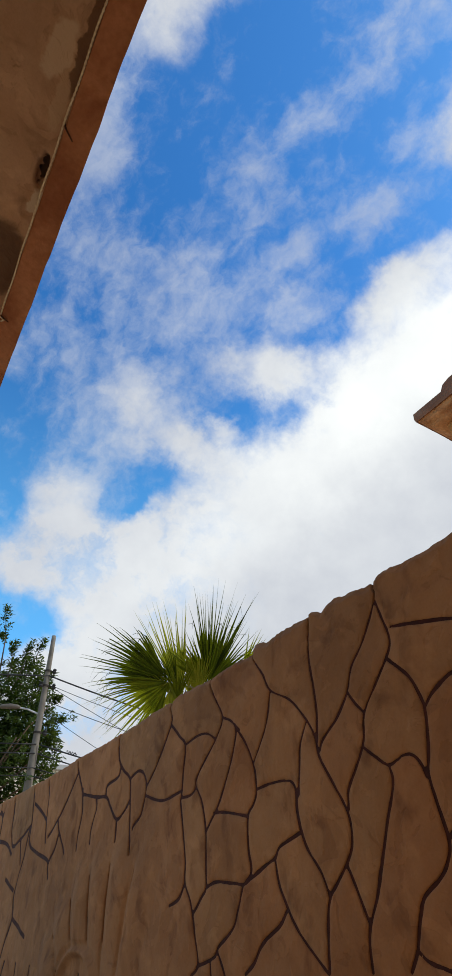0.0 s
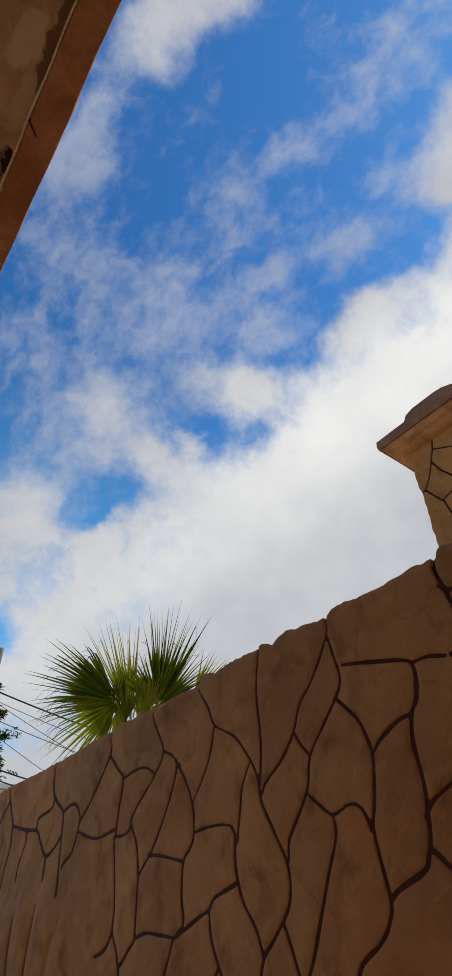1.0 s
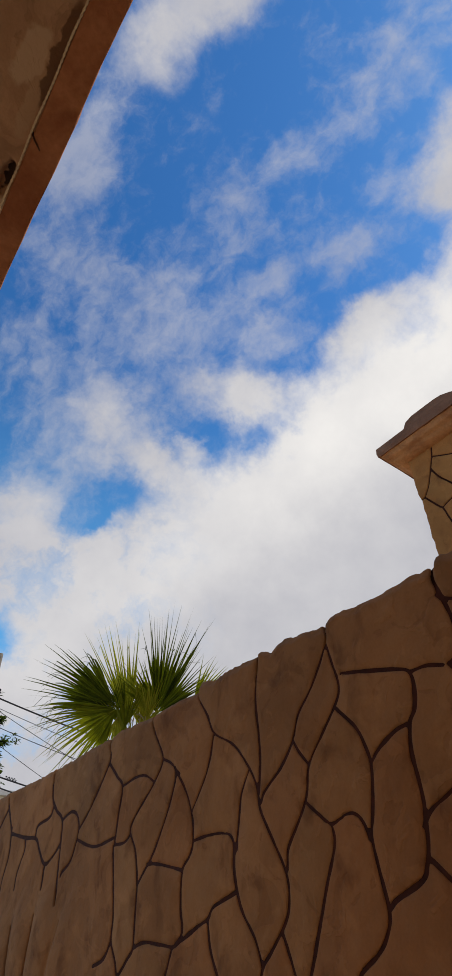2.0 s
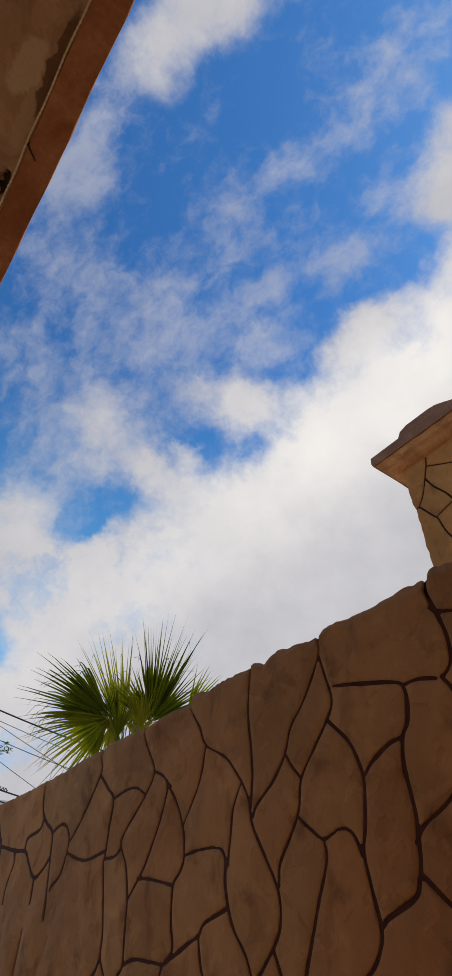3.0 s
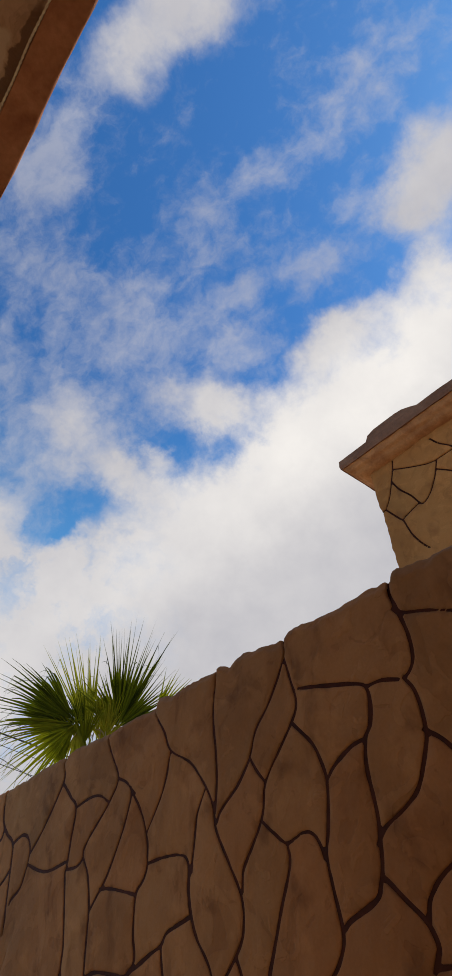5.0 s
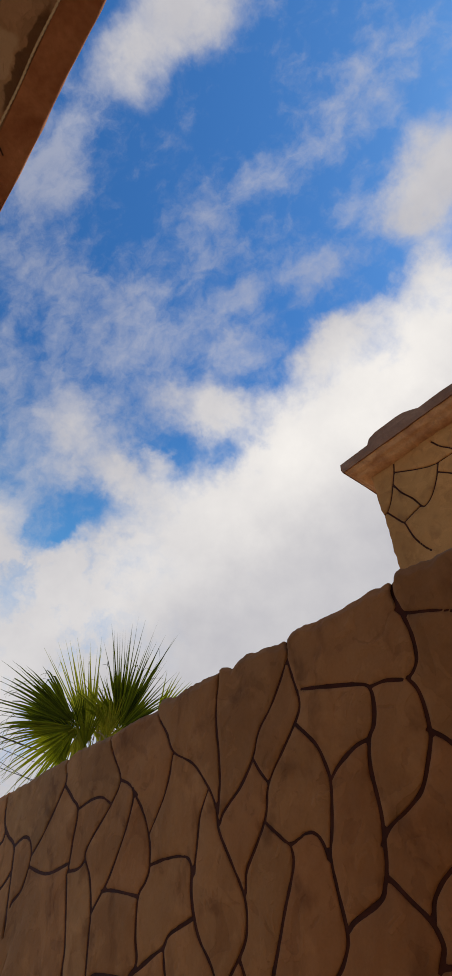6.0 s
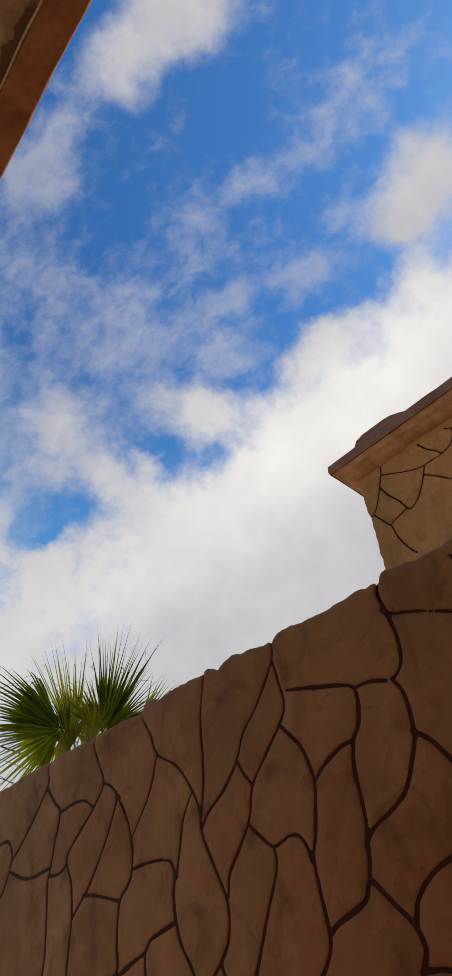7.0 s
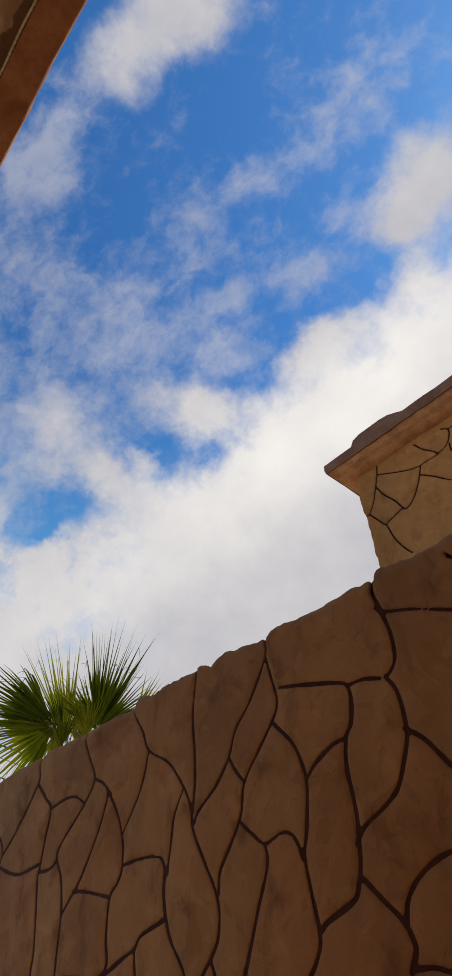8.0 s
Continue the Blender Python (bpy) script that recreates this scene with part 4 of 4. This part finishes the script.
fan((4.96, 9.36, 4.68), way(84, -0.1), (0.25, -0.9, 0.25), 1.36, 26, 9, YOUNG, 15, droop=0.1, cup=0.1, hinge=0.42, limp=0.2)
fan((4.72, 9.30, 4.64), way(96, -0.1), (0.25, -0.9, 0.25), 0.80, 44, 11, YOUNG, 21, droop=0.1, cup=0.1, hinge=0.42, limp=0.4)
fan((4.98, 9.2, 4.62), way(70, 0.0), TOWARD, 0.75, 110, 20, YOUNG, 25, droop=0.15, cup=0.2, hinge=0.35, limp=0.4)
fan((4.47, 9.16, 4.76), way(264, 0.0), TOWARD, 0.80, 50, 13, YOUNG, 17, droop=0.2, cup=0.1, hinge=0.42, limp=0.3)
fan((4.60, 9.22, 4.84), way(106, 0.0), TOWARD, 0.85, 44, 12, FROND, 29, droop=0.3, cup=0.1, hinge=0.4, limp=0.9)
fan((4.66, 9.24, 4.58), way(98, 0.0), TOWARD, 0.95, 80, 20, LIT_FROND, 31, droop=0.1, cup=0.1, hinge=0.35, limp=0.3)
fan((5.06, 9.12, 4.76), way(102, 0.0), TOWARD, 0.95, 70, 16, YOUNG, 33, droop=0.1, cup=0.1, hinge=0.38, limp=0.3)
fan((6.20, 9.35, 5.36), way(52, 0.0), TOWARD, 1.00, 50, 10, LIT_FROND, 19, droop=0.1, cup=0.1, hinge=0.4, limp=0.0)
bm = bmesh.new()
for k in range(46):
    p = Vector((-0.15 + 0.55 * rs.rand(), -0.25 + 0.3 * rs.rand(), 4.75 + 0.45 * rs.rand()))
    d = Vector((rs.rand() - 0.5, (rs.rand() - 0.5) * 0.5, 0.2 - rs.rand()))
    add_tube(bm, [p, p + d * 0.2, p + d * 0.38 + Vector((0, 0, -0.08))], [0.010, 0.008, 0.003], 4, False)
link("dry_strips", bm, DRY, palm, "straw-coloured dry leaf strips")

# ---------------------------------------------------------------- utility pole, lamp and wires
PX, PY = 5.39, 21.62
pole = new("utility_pole")
pole.location = (PX, PY, -0.06)
tagged(pole, "grey weathered utility pole with iron bands and a lamp arm", "utility pole")
link("shaft", tube_bm([(0, 0, z) for z in np.arange(0, 10.7, 0.53)], [0.20 - 0.011 * k * 0.53 for k in range(21)], 14), POLE, pole, "", True)
for z, r in ((9.16, 0.128), (8.58, 0.133), (6.9, 0.148)):
    link("band", tube_bm([(0, 0, z - 0.035), (0, 0, z + 0.035)], r, 14), IRON, pole, "dark iron band")
for z, x in ((9.16, 0.24), (8.58, 0.30), (8.60, -0.20), (6.9, 0.26)):
    link("bracket", tube_bm([(0, 0, z), (x, -0.08, z)], 0.028, 7), IRON, pole)
    ins = bmesh.new()
    add_tube(ins, [(x, -0.08, z - 0.10), (x, -0.08, z - 0.05), (x, -0.08, z), (x, -0.08, z + 0.06), (x, -0.08, z + 0.10)], [0.05, 0.085, 0.05, 0.08, 0.03], 9)
    link("insulator", ins, RUBBER, pole, "dark insulator")
arm = link("lamp_arm", tube_bm([(-0.1, 0, 7.55), (-0.5, 0.06, 7.68), (-0.9, 0.12, 7.72)], 0.035, 8), STEEL, pole)
head = bmesh.new()
add_tube(head, [(-0.75, 0.1, 7.72), (-0.85, 0.11, 7.73), (-1.1, 0.14, 7.73), (-1.4, 0.18, 7.70), (-1.5, 0.19, 7.69)], [0.04, 0.08, 0.10, 0.08, 0.03], 10)
link("lamp_head", head, GLASS_SHADE, arm, "dull grey street lamp head", True)


def wire(a, b, sag, radius, label):
    a, b = Vector(a), Vector(b)
    pts = [a.lerp(b, t) + Vector((0, 0, -4 * sag * t * (1 - t))) for t in np.linspace(0, 1, 25)]
    return tagged(link("overhead_wire", tube_bm(pts, radius, 5), RUBBER, None, "", True), label, "wire", "wires on the pole")


BLACK, THIN = "thick black overhead cable fixed to the pole", "thin dark overhead wire running from the pole"
wire((PX + 0.05, PY - 0.1, 8.90), (17.0, 17.8, 6.2), 0.35, 0.030, BLACK)
wire((-9.0, 24.5, 9.9), (PX + 0.05, PY - 0.1, 8.90), 0.55, 0.030, BLACK)
wire((PX + 0.28, PY - 0.1, 8.52), (17.0, 17.4, 5.6), 0.40, 0.011, THIN)
wire((PX + 0.28, PY - 0.1, 8.45), (14.0, 18.6, 4.4), 0.20, 0.011, THIN)
wire((PX + 0.12, PY - 0.1, 7.95), (17.0, 17.2, 5.2), 0.45, 0.013, THIN)
wire((PX + 0.10, PY - 0.1, 7.55), (13.0, 18.8, 3.4), 0.20, 0.010, THIN)
wire((PX + 0.1, PY - 0.15, 6.42), (16.0, 17.8, 4.4), 0.30, 0.026, BLACK)
wire((PX + 0.1, PY - 0.15, 6.12), (16.0, 17.6, 3.9), 0.30, 0.022, BLACK)
wire((-9.0, 24.3, 7.7), (PX, PY - 0.15, 6.42), 0.45, 0.024, BLACK)
wire((-9.0, 24.1, 7.2), (PX, PY - 0.15, 6.12), 0.40, 0.022, BLACK)
wire((-9.0, 24.0, 6.4), (PX, PY - 0.18, 5.65), 0.30, 0.018, THIN)
wire((PX, PY - 0.18, 5.65), (16.0, 17.4, 3.6), 0.25, 0.018, THIN)
wire((-9.0, 23.8, 6.0), (PX, PY - 0.18, 5.40), 0.25, 0.016, THIN)
wire((PX, PY - 0.18, 5.40), (16.0, 17.0, 3.2), 0.25, 0.016, THIN)
coil = []
for k in range(60):
    t = k / 59
    a = t * math.tau * 4
    coil.append((6.45 + 0.35 * t, 21.2 - 0.12 * t, 6.21 - 0.08 * t + 0.04 * math.sin(a)))
tagged(link("cable_clamp", tube_bm(coil, 0.014, 5), RUBBER, None, "", True), "black coiled clamp on the overhead cable", "clamp")

# ---------------------------------------------------------------- tree beyond the pole
tree = new("tree")
TREE0 = Vector((3.6, 25.2, -0.06))
tree.location = TREE0
tagged(tree, "dense dark green broadleaf tree behind the utility pole", "tree")
rs = np.random.RandomState(12)
bm = bmesh.new()
add_tube(bm, [(0, 0, 0), (0.1, 0, 1.5), (0.0, 0.1, 3.2), (0.1, 0.1, 5.0)], [0.32, 0.26, 0.22, 0.17], 10)
link("trunk", bm, BARK, tree, "", True)
twigs = []
for k in range(26):
    a, up = rs.rand() * math.tau, rs.rand()
    start = Vector((0.05, 0.08, 2.6 + 2.4 * rs.rand()))
    reach = 2.0 + 1.9 * rs.rand()
    end = start + Vector((math.cos(a) * reach, math.sin(a) * reach, 1.2 + 6.3 * up ** 1.2 * (1.15 - 0.14 * reach)))
    mid = start.lerp(end, 0.5) + Vector((0, 0, 0.4))
    link("limb", tube_bm([start, mid, end], [0.09, 0.055, 0.02], 6), BARK, tree, "", True)
    for j in range(30):
        t = 0.25 + 0.8 * rs.rand()
        p = (start.lerp(mid, t * 2) if t < 0.5 else mid.lerp(end, min(t * 2 - 1, 1.05)))
        twigs.append(p + Vector(rs.normal(0, 0.50, 3)))
for k in range(2600):                                    # the full body of the crown
    d = Vector(rs.normal(0, 1, 3)).normalized() * (rs.rand() ** 0.45)
    twigs.append(Vector((1.15 + d.x * 2.45, -0.1 + d.y * 2.3, 7.2 + d.z * 3.3 + 0.5 * math.sin(d.x * 5))))
for tip in ((0.25, -0.2, 12.9), (1.55, -0.5, 11.2), (2.05, -0.6, 11.35), (3.45, -0.9, 8.1), (3.05, -0.8, 9.0), (2.7, -0.7, 10.0), (3.3, -0.9, 7.2), (0.9, -0.3, 11.3)):
    tip = Vector(tip)
    root = Vector((0.9, -0.1, 7.5)).lerp(tip, 0.45)
    link("limb", tube_bm([root, root.lerp(tip, 0.5) + Vector((0.1, 0, 0)), tip], [0.04, 0.025, 0.008], 5), BARK, tree, "", True)
    for j in range(26):
        t = 1 - 0.62 * rs.rand() ** 1.3
        twigs.append(root.lerp(tip, t) + Vector(rs.normal(0, 0.05 + 0.22 * (1 - t), 3)))
bm = bmesh.new()
for p in twigs:
    lean = Vector((p.x * 0.22, p.y * 0.22, 1.0)) + Vector(rs.normal(0, 0.35, 3))
    lean.normalize()
    s1 = lean.orthogonal().normalized()
    s2 = lean.cross(s1)
    for j in range(8):
        a = j * 2.4 + rs.rand()
        out = (s1 * math.cos(a) + s2 * math.sin(a)) * (0.75 + 0.3 * rs.rand()) + lean * (0.15 + 0.75 * rs.rand())
        out.normalize()
        wid = out.cross(lean).normalized() * (0.032 + 0.018 * rs.rand())
        ln = 0.16 + 0.11 * rs.rand()
        q = p + lean * 0.03 * j
        dip = Vector((0, 0, -0.03))
        v0, v1, v2, v3 = q, q + out * ln * 0.5 + wid, q + out * ln + dip, q + out * ln * 0.5 - wid
        bm.faces.new([bm.verts.new(x) for x in (v0, v1, v2, v3)])
link("crown", bm, LEAF, tree, "dark green leaves in upright rosettes")

# ---------------------------------------------------------------- far house
far = new("far_house")
far.location = (13.0, 46.0, -0.06)
tagged(far, "pale flat-roofed house far beyond the wall", "house")
link("wall", box_bm((-4.0, -2.0, 0), (4.0, 5.0, 10.0), 0.03), TILE, far)
link("roof", box_bm((-4.25, -2.3, 10.0), (4.25, 5.2, 10.35), 0.03), FLATROOF, far, "grey concrete roof slab")
for x in (-2.2, 1.2):
    w = link("window", box_bm((x, -2.04, 6.6), (x + 1.1, -1.99, 8.0), 0.01), STEEL, far)
    link("pane", box_bm((x + 0.08, -2.05, 6.68), (x + 1.02, -2.042, 7.92)), RUBBER, w)

# ---------------------------------------------------------------- the many stones of both faces
stones(tower, 0.0, -2.2, TY + 0.02, 3.0, 5.93, 0.016, tower_field, tower_relief, TOWER, 0.02)
stones(wall, 0.0, -3.0, 11.0, 0.01, 2.83, 0.010, wall_field, wall_relief, STONE)
